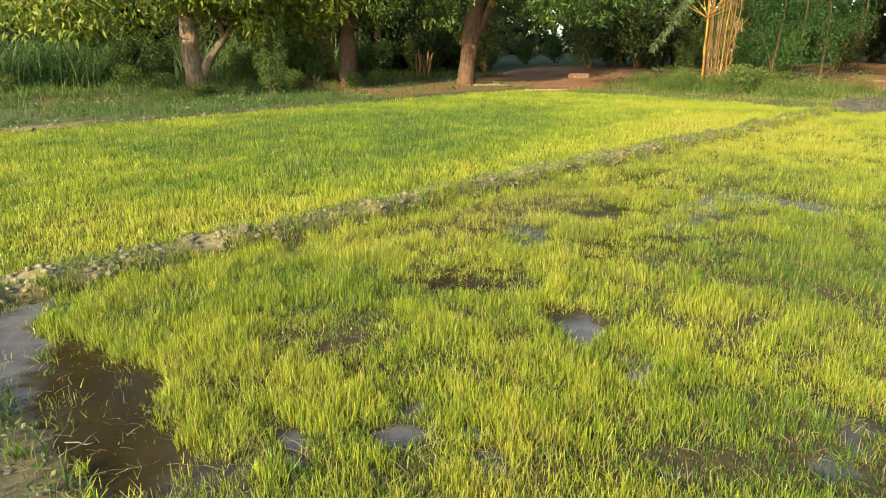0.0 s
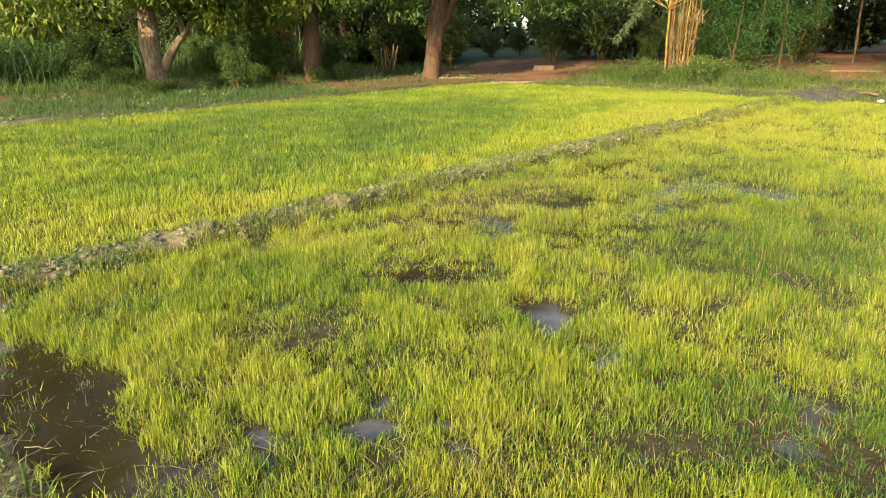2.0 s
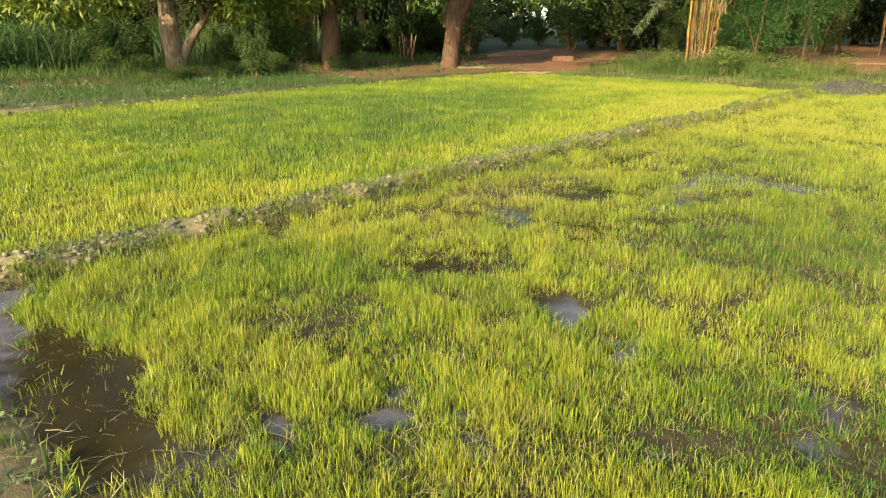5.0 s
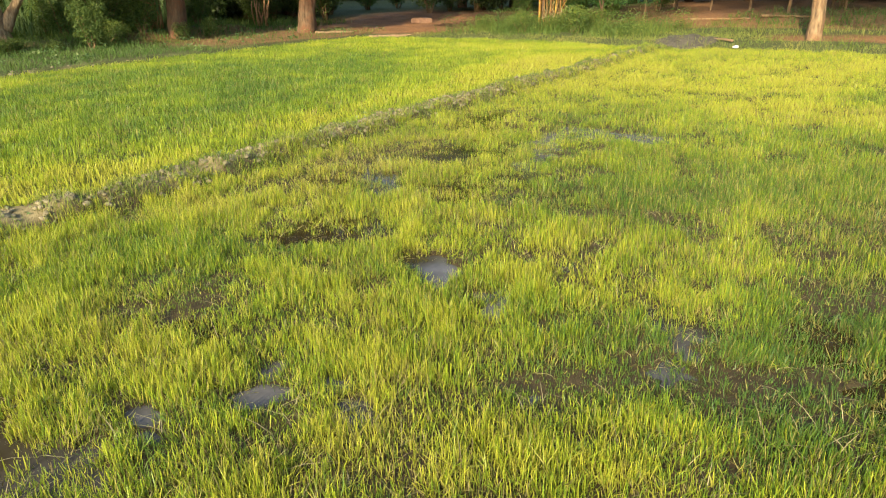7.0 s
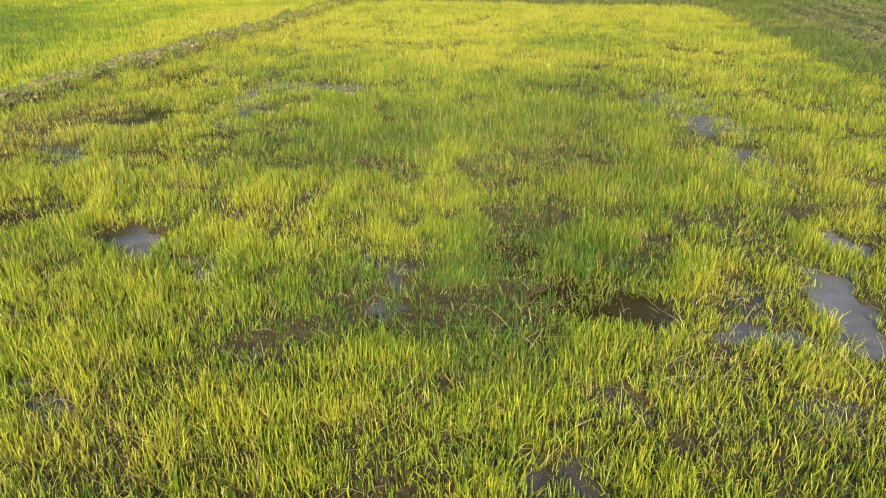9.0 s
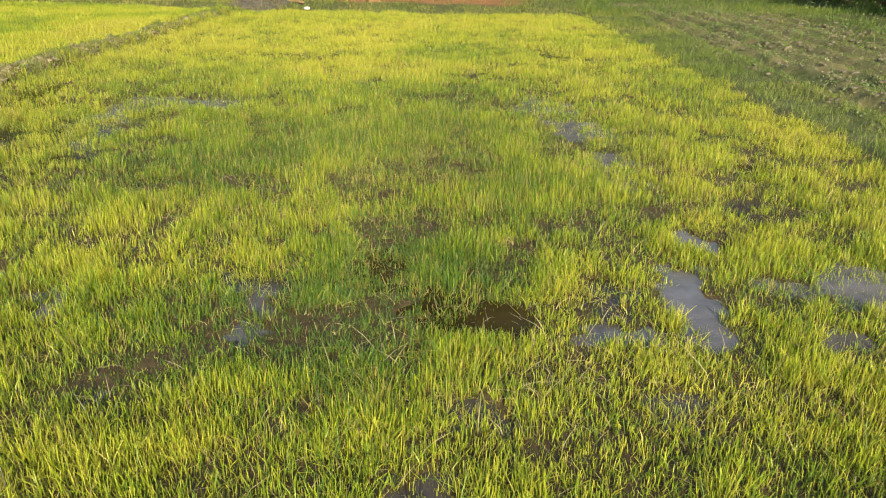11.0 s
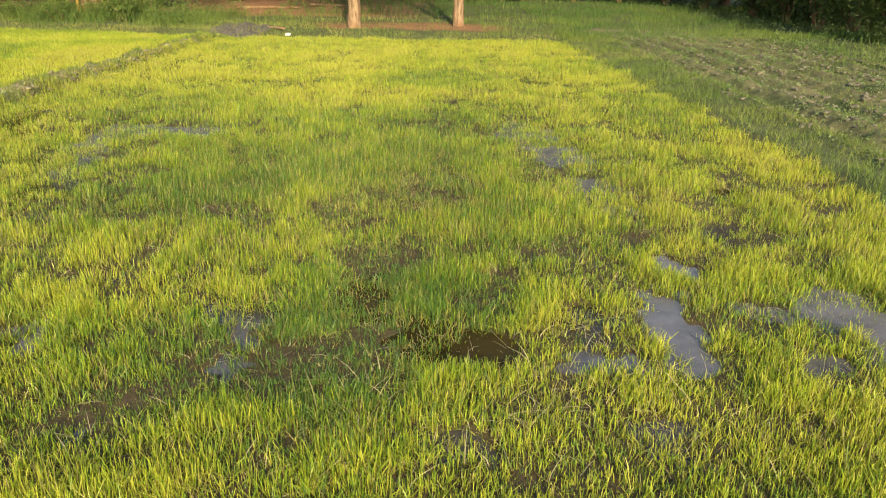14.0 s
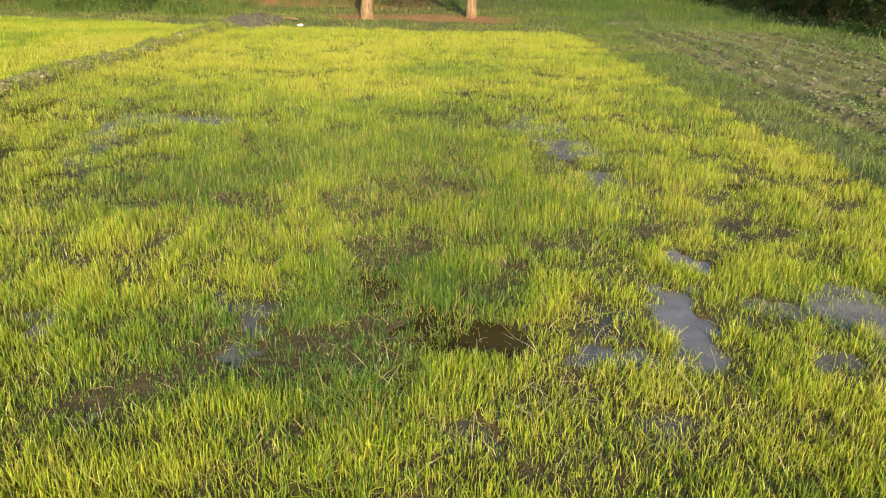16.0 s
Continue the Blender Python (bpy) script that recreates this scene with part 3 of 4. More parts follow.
def seedlings(label, x0, x1, y0, y1, tufts, blades, tall, wide, levels, bent=0.42, deep=0.0, gaps=1.0, fill=0.0, withered=0.10, uneven=1.0):
    x, y = scatter(x0, x1, y0, y1, tufts)
    _, stand, _ = pools(x, y)
    stand = np.clip(stand + (0.65 * (fbm(x, y, 0.11, 105, 2) - 0.36) + fill) * (stand < 0.97) * (stand > 0.06), 0.015, 1)
    clump = 0.5 + 1.15 * (0.6 * fbm(x, y, 0.17, 101) + 0.4 * fbm(x, y, 0.5, 127, 2) - 0.5)
    patchy = fbm(x, y, 0.9, 103)
    keep = RNG.uniform(0, 1, len(x)) < stand * np.clip(0.60 + gaps * (2.2 * (clump - 0.46) + 0.6 * (patchy - 0.48)), np.where(y < 2.5, 0.5, 0.3), 1)
    keep &= np.abs(x - BUND_X - bund_shift(y)) > (0.02 + 0.30 * fbm(x, y, 0.35, 109) + 0.06 * RNG.uniform(-1, 1, len(x))) * (1 - 0.75 * smooth(11, 15.5, y))
    keep &= (y > 0.82 + 0.25 * (fbm(x, y, 0.3, 129) - 0.5) - 0.35 * smooth(-2.9, -2.2, x)) | (x > -2.2) | ((RNG.uniform(0, 1, len(x)) < 0.10) & (y > 0.5))
    keep &= (np.hypot(x, y) > 1.25 + 0.3 * fbm(x, y, 0.5, 119)) | (RNG.uniform(0, 1, len(x)) < 0.4)
    keep &= (y > 1.45 - 0.8 * smooth(-0.8, -2.2, x)) | (RNG.uniform(0, 1, len(x)) < 0.35)
    keep &= x < east_edge(y) + 0.35 * (fbm(x, y, 0.3, 117) - 0.5) + 0.06 * RNG.normal(0, 1, len(x))
    keep &= y < far_edge(x) + 0.3 * (fbm(x, y, 0.8, 107) - 0.5)
    x, y, clump = x[keep], y[keep], clump[keep]
    n = len(x)
    x = np.repeat(x, blades) + RNG.normal(0, 0.012, n * blades)
    y = np.repeat(y, blades) + RNG.normal(0, 0.012, n * blades)
    clump = 0.5 + uneven * (np.repeat(clump, blades) - 0.5)
    t = deep + tone_at(x, y) - 0.8 * (clump - 0.5) + uneven * (np.repeat(RNG.normal(0, 0.18, n), blades) + RNG.normal(0, 0.18, n * blades))
    left = np.repeat(stand[keep], blades)
    hgt = tall * (0.10 + 1.7 * clump) * (0.55 + 0.45 * left) * RNG.uniform(0.40, 1.25, n * blades) * (1 + 0.15 * (t - 0.4))
    wid = wide * RNG.uniform(0.7, 1.3, n * blades)
    lean = np.abs(RNG.normal(bent, 0.20, n * blades))
    lean = np.where(RNG.uniform(0, 1, n * blades) < 0.07, RNG.uniform(0.5, 1.4, n * blades), lean)
    base = np.stack([x, y, height(x, y) - 0.01], 1)
    gold = 0.35 * np.exp(-((x + 4.55) / 0.45) ** 2 - ((y - 5.2) / 1.3) ** 2) + 0.20 * np.exp(-((x + 3.9) / 0.7) ** 2 - ((y - 4.6) / 0.9) ** 2)
    gold = gold + 0.14 * np.exp(-((x + 0.3) / 1.5) ** 2 - ((y - 5.4) / 1.7) ** 2) + 0.06 * smooth(3.0, 5.0, y) * (1 - smooth(9, 11, y)) * (x > BUND_X) + 0.20 * smooth(0.52, 0.72, fbm(x, y, 0.30, 125))
    dead = RNG.uniform(0, 1, len(t)) < withered + gold
    t = np.where(dead, RNG.uniform(0.0, 0.11, len(t)), np.clip(t, 0.14, 1))
    lean = np.where(dead, lean * 1.8, lean)
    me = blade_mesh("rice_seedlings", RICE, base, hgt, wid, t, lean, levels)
    tagged(new("rice_seedlings", me), label, "rice", kind="stuff")


seedlings("young yellow-green rice seedlings standing in wet mud", -5.35, 3.6, 0.25, 3.7, 2900, 4, 0.079, 0.0048, 1, 0.15, gaps=1.55, uneven=1.12)
seedlings("rice seedlings with bent leaves among the upright ones", -5.35, 3.6, 0.25, 3.7, 1200, 3, 0.078, 0.0043, 2, 0.5, gaps=1.3, uneven=1.12)
seedlings("young rice seedlings in the middle of the paddy", -5.35, 3.6, 3.7, 6.8, 2400, 4, 0.074, 0.0049, 1, 0.16, gaps=1.45, fill=0.06, uneven=1.1)
seedlings("dense young rice further out in the paddy", -5.35, 3.6, 6.8, 11.5, 1500, 3, 0.076, 0.0056, 1, 0.14, gaps=0.8, fill=0.08)
seedlings("dense yellowing rice at the far end of the paddy", -5.35, 3.6, 11.5, 18, 1200, 3, 0.080, 0.0070, 1, 0.12, gaps=0.5)
seedlings("young rice in the paddy beyond the bund", -10.5, -5.5, -2.0, 18.9, 900, 3, 0.09, 0.0074, 1, 0.14, deep=0.02, gaps=0.15, withered=0.05, uneven=0.6)
seedlings("young rice in the far half of the second paddy", WEST_X, -10.5, -3.0, 18.9, 640, 3, 0.10, 0.0125, 0, 0.12, deep=0.02, gaps=0.1, withered=0.05, uneven=0.6)
# short under-leaves; their deeper tone also paints shade into the gaps between blades
seedlings("short dark rice leaves under the taller ones", -5.35, 3.6, 0.25, 6.8, 2900, 3, 0.042, 0.0058, 0, 0.7, 0.27, 0.3, 0.10, 0.36)
seedlings("low leaves filling the outer paddy", -5.35, 3.6, 6.8, 18, 900, 2, 0.070, 0.011, 0, 0.4, 0.05, 0.2, 0.1, 0.2)
seedlings("low leaves filling the paddy beyond the bund", WEST_X, -5.5, -2, 18.9, 1000, 2, 0.085, 0.017, 0, 0.3, -0.02, 0.1, withered=0.05, uneven=0.6)


# ---------------------------------------------------------------- margins: weeds and grass
def weeds(name, label, category, mat, x0, x1, y0, y1, per_m2, tall, wide, levels=1, lean=0.45, tone=0.5, keep=None, size=0.8):
    x, y = scatter(x0, x1, y0, y1, per_m2)
    ok = RNG.uniform(0, 1, len(x)) < np.clip(2.2 * (fbm(x, y, size, 111) - 0.25), 0.03, 1)
    if keep:
        ok &= keep(x, y)
    x, y = x[ok], y[ok]
    n = len(x)
    t = np.clip(tone + 0.9 * (fbm(x, y, 1.3, 113) - 0.5) + RNG.normal(0, 0.15, n), 0, 1)
    hgt = tall * (0.4 + 1.1 * fbm(x, y, 0.7, 115)) * RNG.uniform(0.5, 1.25, n)
    base = np.stack([x, y, height(x, y) - 0.01], 1)
    me = blade_mesh(name, mat, base, hgt, wide * RNG.uniform(0.6, 1.4, n), t, np.abs(RNG.normal(lean, 0.25, n)), levels)
    tagged(new(name, me), label, category, kind="stuff")


def leafy(name, label, category, mat, x0, x1, y0, y1, plants, leaves, spread, tall, length, wide, tone=0.5, droop=0.1, keep=None):
    """Low broad-leaved plants: a few leaves round each spot."""
    x, y = scatter(x0, x1, y0, y1, plants)
    ok = RNG.uniform(0, 1, len(x)) < np.clip(2.4 * (fbm(x, y, 0.9, 121) - 0.3), 0.02, 1)
    if keep:
        ok &= keep(x, y)
    x, y = x[ok], y[ok]
    n = len(x)
    big = RNG.uniform(0.5, 1.3, n)
    X = np.repeat(x, leaves) + RNG.normal(0, 1, n * leaves) * np.repeat(spread * big, leaves)
    Y = np.repeat(y, leaves) + RNG.normal(0, 1, n * leaves) * np.repeat(spread * big, leaves)
    Z = height(X, Y) + np.repeat(tall * big, leaves) * RNG.uniform(0.1, 1.1, n * leaves)
    t = np.clip(tone + np.repeat(RNG.normal(0, 0.22, n), leaves) + RNG.normal(0, 0.15, n * leaves), 0, 1)
    me = leaf_mesh(name, mat, np.stack([X, Y, Z], 1), length * RNG.uniform(0.6, 1.3, n * leaves), wide * RNG.uniform(0.6, 1.3, n * leaves), t, droop)
    tagged(new(name, me), label, category, kind="stuff")


weeds("weedy_grass", "dull green grass on the strip beyond the stone line", "grass", WEED, -22.5, WEST_X - 0.1, -4, 20, 230, 0.16, 0.013, tone=0.95, size=1.4, keep=lambda x, y: (y < 13.0) | (RNG.uniform(0, 1, len(x)) < 0.35))
weeds("weedy_grass", "short rough grass along the far bank", "grass", WEED, -13.5, 4.0, 17.6, 24.5, 260, 0.13, 0.012, tone=0.5, keep=lambda x, y: (y > far_edge(x) + 0.1) & ~((x < -11.8) & (y > 19.4)) & ~((np.hypot(x + 1.0, (y - 19.9) * 1.5) < 2.3 + 0.8 * (fbm(x, y, 0.6, 123) - 0.5)) & (RNG.uniform(0, 1, len(x)) < 0.88)) & ((y < 22.3) | (RNG.uniform(0, 1, len(x)) < 0.4)))
weeds("weedy_grass", "fine tall weeds round the cane clump", "grass", WEED, -13.2, -6.2, 19.0, 24.0, 200, 0.36, 0.012, tone=0.85, size=0.6)
weeds("weedy_grass", "yellowing grass along the paddies' far edge", "grass", WEED, -14, 3.4, 17.2, 19.6, 520, 0.085, 0.010, tone=0.15, size=0.5, keep=lambda x, y: np.abs(y - far_edge(x) - 0.25) < 0.55)
weeds("weedy_grass", "grass between the far bank and the wood", "grass", WEED, 3.0, 13, 17.6, 29, 190, 0.18, 0.013, tone=0.85)
# tone 1.0 puts the trees' shade into this grass's colour
weeds("weedy_grass", "grass at the foot of the wood, darkened as in its shade", "grass", WEED, -6, 10, 24, 32, 90, 0.20, 0.018, tone=1.0)
weeds("weedy_grass", "rough grass under the trees", "grass", WEED, -34, -20.5, -2, 24, 110, 0.30, 0.022, tone=0.85)
weeds("weedy_grass", "soft green grass on the low bund by the tilled strip", "grass", WEED, 2.75, 4.2, -1, 18.5, 1300, 0.11, 0.0062, tone=0.55, size=0.4, keep=lambda x, y: x > east_edge(y) - 0.08)
weeds("weedy_grass", "thin grass on the tilled strip", "grass", WEED, 3.9, 8.4, 2, 19, 640, 0.07, 0.007, tone=0.6, size=0.35)
weeds("weedy_grass", "grass beyond the tilled strip", "grass", WEED, 7.4, 14, 4, 20, 230, 0.17, 0.012, tone=0.75)
weeds("weedy_grass", "short grass and weeds on the near bank", "grass", WEED, -5.4, -2.0, -0.3, 0.48, 1500, 0.11, 0.006, levels=3, tone=0.6, size=0.3)
weeds("weedy_grass", "short grass on the bank behind", "grass", WEED, -6, 5, -4.0, -0.2, 160, 0.10, 0.008, tone=0.45, size=0.6)
weeds("weedy_grass", "small tufts on the flank of the bund", "grass", WEED, BUND_X - 0.36, BUND_X + 0.36, 0.2, 17.8, 3500, 0.07, 0.0052, levels=2, tone=0.42, size=0.25)
weeds("rice_stubs", "sparse upright rice stubs standing in the brown pool", "rice", RICE, -4.4, -2.3, 0.50, 0.98, 420, 0.075, 0.0042, levels=2, lean=0.2, tone=0.25, size=0.3)
weeds("dead_straw", "dry broken straw lying in the mud", "straw", STRAW, -5.0, 3.0, 0.3, 5.5, 210, 0.085, 0.0032, levels=3, lean=1.5, tone=0.35)
leafy("broadleaf_weeds", "grey-green broad-leaved weeds on the tilled strip", "weeds", GREYLEAF, 3.9, 8.4, 3, 19, 130, 8, 0.045, 0.06, 0.028, 0.015, 0.5)
leafy("broadleaf_weeds", "low weeds along the foot of the bund", "weeds", GREYLEAF, BUND_X - 0.3, BUND_X + 0.3, 0.4, 17, 70, 7, 0.03, 0.05, 0.03, 0.015, 0.5)
leafy("broadleaf_weeds", "pale broad-leaved weeds in the grass strip", "weeds", GREYLEAF, -21.5, -16.0, 0, 20, 1.2, 16, 0.16, 0.16, 0.10, 0.045, 0.8)
leafy("broadleaf_weeds", "leafy weeds on the near bank", "weeds", GREYLEAF, -4.6, -2.6, 0.0, 0.42, 90, 8, 0.03, 0.06, 0.035, 0.018, 0.4)
leafy("broadleaf_weeds", "weeds at the foot of the dark bushes", "weeds", GREYLEAF, 8.6, 12.5, 13, 30, 9, 10, 0.10, 0.42, 0.06, 0.025, 0.75)
leafy("broadleaf_weeds", "leafy undergrowth by the cane clump", "weeds", SHRUB, -13.0, -6.2, 19.6, 23.5, 13, 55, 0.17, 0.50, 0.06, 0.028, 0.55)


# ---------------------------------------------------------------- bund with its clods
def clods(parent, count, place, small, large, mats, seed):
    rng = np.random.default_rng(seed)
    for _ in range(count):
        x, y = place(rng)
        s = rng.uniform(small, large) * (1.5 if rng.uniform() < 0.12 else 1) * (0.72 + 0.28 * float(smooth(3.0, 7.0, np.array(y))))
        ob = new("clod", mats[rng.integers(len(mats))])
        ob.location = (x, y, float(height(x, y)) - 0.02 * s)
        ob.rotation_euler = (rng.uniform(-0.5, 0.5), rng.uniform(-0.5, 0.5), rng.uniform(0, 6.28))
        ob.scale = (s * rng.uniform(0.8, 1.5), s * rng.uniform(0.8, 1.3), s * rng.uniform(0.4, 0.8))
        ob.parent = parent


CLODS = [rock_mesh("clod", CLOD, k) for k in range(6)]
bund = tagged(new("earth_bund"), "low earth bund of crumbly dry clods between paddies", "bund", kind="structure")
clods(bund, 300, lambda r: (BUND_X + float(bund_shift(np.array(y := 0.3 + 15.5 * r.uniform() ** 0.95))) + r.normal(0, 0.12), y), 0.018, 0.058, CLODS, 1)
stones = tagged(new("stone_line"), "row of pale clods along the paddy's outer edge", "bund", kind="structure")
clods(stones, 60, lambda r: (WEST_X - 0.1 + r.normal(0, 0.18), r.uniform(1, 10)), 0.02, 0.06, CLODS, 2)
near_bank = tagged(new("near_bank"), "bare trodden earth bank with crumbs of soil", "bank", kind="structure")
clods(near_bank, 60, lambda r: (r.uniform(-4.2, -2.7), r.uniform(0.0, 0.32)), 0.012, 0.035, CLODS, 3)


def loose_clods(label, x, y, small, large, mat, rng):
    """Crumbs of soil, too many to count."""
    v0 = np.array([v.co for v in CLODS[0].vertices])
    f0 = np.array([p.vertices[:] for p in CLODS[0].polygons])
    n = len(x)
    s = rng.uniform(small, large, n)
    a = rng.uniform(0, 6.28, n)
    c, d = np.cos(a)[:, None], np.sin(a)[:, None]
    wide, deep = rng.uniform(0.8, 1.6, n)[:, None], rng.uniform(0.7, 1.2, n)[:, None]
    vx = (v0[None, :, 0] * c - v0[None, :, 1] * d) * wide
    vy = (v0[None, :, 0] * d + v0[None, :, 1] * c) * deep
    co = np.stack([vx * s[:, None] + x[:, None], vy * s[:, None] + y[:, None], v0[None, :, 2] * s[:, None] + (height(x, y) + 0.1 * s)[:, None]], 2).reshape(-1, 3)
    tris = (np.arange(n)[:, None, None] * len(v0) + f0[None]).reshape(-1, 3)
    tagged(new("soil_crumbs", mesh_from("soil_crumbs", co, tris, mat)), label, "soil", kind="stuff")


CRUMB = np.random.default_rng(9)
loose_clods("crumbs of dry soil on the bund's flanks", BUND_X + CRUMB.normal(0, 0.16, 1700), CRUMB.uniform(0.3, 17.5, 1700), 0.010, 0.034, CLOD, CRUMB)
tx, ty = CRUMB.uniform(3.9, 8.2, 7000), 3 + 16.5 * CRUMB.uniform(0, 1, 7000) ** 1.2
tk = CRUMB.uniform(0, 1, 7000) < np.clip(2.2 * (fbm(tx, ty, 0.6, 131) - 0.3), 0, 1)
loose_clods("grey-brown crumbs of soil on the tilled strip", tx[tk], ty[tk], 0.012, 0.042, TILLED, CRUMB)


# ---------------------------------------------------------------- trees
def cluster_points(centres, radius, count, rng, flat=0.8):
    """Points massed round the centres, denser towards their skins."""
    c = np.asarray(centres)[rng.integers(len(centres), size=count)]
    d = rng.normal(0, 1, (count, 3))
    d /= np.linalg.norm(d, axis=1)[:, None]
    r = radius * rng.uniform(0.25, 1, count) ** 0.5
    return c + d * r[:, None] * np.array([1, 1, flat])


def crown_centres(n, cx, cy, low, high, wide, rng):
    out = []
    while len(out) < n:
        u = rng.uniform(-1, 1, 3)
        k = np.hypot(u[0], u[1])
        if 0.35 < np.hypot(k, u[2]) < 1:
            out.append((cx + u[0] * wide, cy + u[1] * wide, (low + high) / 2 + u[2] * (high - low) / 2))
    return out


def tree(x, y, label, stems, crown, leaves, mat=LEAF, bark=BARK, size=(0.20, 0.075), tone=0.5, skirt=(), seed=1, group="", name="tree", blob=0.9, twigs=True):
    """stems: lists of (dx, dy, z, radius) from the ground up; crown: low, high, half width, clumps; skirt: low sprays (dx, dy, z)."""
    rng = np.random.default_rng(seed)
    t = thing(name, x, y, label, "tree", group)
    for k, s in enumerate(stems):
        pts, rad = [], []
        for (a, b) in zip(s, s[1:]):
            for u in np.linspace(0, 1, 4)[:-1]:
                pts.append(tuple(a[i] + (b[i] - a[i]) * u + (rng.normal(0, 0.02) if u else 0) for i in range(3)))
                rad.append(a[3] + (b[3] - a[3]) * u)
        pts.append(s[-1][:3])
        rad.append(s[-1][3])
        if k == 0 or s[0][2] < 0.3:
            pts.insert(0, (pts[0][0], pts[0][1], -0.15))
            rad.insert(0, rad[0] * 1.25)
        part("trunk" if k == 0 else "limb", tube(pts, rad, 12, 0.35, seed + k), bark, t)
    low, high, wide, clumps = crown
    top = stems[0][-1]
    centres = crown_centres(clumps, top[0], top[1], low, high, wide, rng)
    for c in centres[: min(7, clumps)]:
        part("limb", tube(bend(top[:3], c, 4, 0.15, rng), [top[3] * 0.6, top[3] * 0.45, top[3] * 0.3, top[3] * 0.2, 0.02], 7), bark, t)
    at = cluster_points(centres, wide * 0.42, leaves, rng)
    if len(skirt):
        at = np.concatenate([at, cluster_points(skirt, blob, 260 * len(skirt), rng, 0.75)])
        for c in skirt[::2] if twigs else ():
            part("twig", tube(bend(top[:3], c, 3, 0.1, rng), [0.05, 0.035, 0.025, 0.012], 6), bark, t)
    n = len(at)
    tn = np.clip(tone + rng.normal(0, 0.22, n) + 0.25 * (fbm(at[:, 0] + 40 * seed, at[:, 2], 1.2, 141) - 0.5), 0, 1)
    part("crown", leaf_mesh("crown", mat, at, size[0] * rng.uniform(0.6, 1.3, n), size[1] * rng.uniform(0.7, 1.3, n), tn, 0.7, rng), mat, t)
    return t


def ring(n, r0, r1, z0, z1, seed, spread=(0, 6.283)):
    rng = np.random.default_rng(seed)
    a = rng.uniform(*spread, n)
    r = rng.uniform(r0, r1, n)
    return [(float(r[k] * math.cos(a[k])), float(r[k] * math.sin(a[k])), float(rng.uniform(z0, z1))) for k in range(n)]


def toward(azimuth, d):
    """A spot at d metres from the walker, azimuth in degrees to the left of +y."""
    return -d * math.sin(radians(azimuth)), d * math.cos(radians(azimuth))


# big tree with a forked trunk
tree(-22.52, 10.46, "old broad tree with a forked mottled trunk", [
    [(0, 0, 0, 0.36), (-0.03, -0.06, 0.6, 0.31), (-0.04, -0.10, 2.2, 0.24), (0, 0, 5.0, 0.22), (0, 0, 8, 0.16)],
    [(0.08, 0.16, 0.35, 0.20), (0.24, 0.50, 0.95, 0.125), (0.46, 0.98, 1.6, 0.10), (0.66, 1.30, 2.2, 0.09), (1.1, 1.9, 4.5, 0.08)],
    [(0.40, 0.84, 1.40, 0.09), (0.38, 0.80, 2.2, 0.085), (0.36, 0.78, 4.2, 0.07)]],
    (5.4, 19.0, 7.0, 46), 26000, bark=MOTTLED, size=(0.25, 0.082), tone=0.24, seed=3,
    skirt=[(0.30, -0.80, 2.75), (0.75, 0.15, 2.85), (1.05, 0.85, 2.7), (1.25, 1.45, 2.6)] + ring(14, 1.2, 6.0, 2.7, 3.8, 4, (-1.9, 1.9)) + ring(7, 0.9, 2.4, 2.6, 3.4, 38, (-1.3, 0.3)) + ring(11, 2.6, 5.5, 1.9, 3.0, 8, (-1.9, -0.9)) + ring(12, 1.8, 4.6, 2.1, 3.2, 18, (0.6, 1.7)) + ring(12, 1.6, 4.0, 1.9, 3.0, 28, (0.55, 1.15)))
tree(-20.9, 15.4, "tall tree with a straight brown trunk", [
    [(0, 0, 0, 0.33), (0.02, 0.02, 1.2, 0.27), (0, 0, 3.0, 0.25), (0.1, 0.2, 8, 0.16)],
    [(0, 0, 2.2, 0.18), (-0.3, -0.6, 3.4, 0.14), (-0.8, -1.4, 6, 0.08)]],
    (5.6, 15, 4.4, 30), 15000, tone=0.62, seed=5, skirt=ring(10, 1.0, 4.0, 2.4, 3.6, 6, (-0.3, 1.9)))
# last skirt ring: unseen high foliage added to shade the upper trunk
tree(-18.4, 18.85, "tall tree with a reddish leaning trunk", [
    [(0, 0, 0, 0.34), (0.05, 0.06, 0.8, 0.27), (0.14, 0.17, 2.0, 0.29), (0.5, 0.6, 4.5, 0.28), (0.6, 0.7, 8, 0.16)],
    [(0.20, 0.24, 1.7, 0.2), (0.55, 0.75, 2.8, 0.16), (1.3, 1.8, 5, 0.1)]],
    (5.2, 16, 5.5, 32), 18000, size=(0.21, 0.06), tone=0.78, seed=7, skirt=ring(20, 1.0, 6.5, 2.4, 3.6, 12, (-0.6, 2.0)) + ring(20, 2.0, 8.0, 2.8, 4.2, 13, (0.2, 1.2)) + ring(30, 3.0, 7.0, 4.0, 6.6, 17, (-1.85, -1.15)))
# added tree: its crown, mostly out of view, darkens the corner pool's reflection
tree(*toward(80, 29), "tall dark tree standing behind the reeds", [
    [(0, 0, 0, 0.30), (0.05, 0, 1.5, 0.25), (0.1, 0.1, 5.0, 0.2), (0, 0, 9, 0.12)]],
    (3.0, 19.0, 6.5, 40), 15000, mat=DARKLEAF, size=(0.26, 0.10), tone=0.4, seed=15)
# pair of pale trunks at the far bank
tree(-2.33, 19.55, "tree with a pale peeling trunk on the far bank", [
    [(0, 0, 0, 0.20), (0.0, 0, 0.8, 0.165), (-0.04, 0, 2.5, 0.15), (0.1, 0, 7, 0.09)]],
    (2.3, 12.5, 4.4, 30), 14000, bark=PALEBARK, tone=0.5, seed=9, group="pale trees on the far bank")
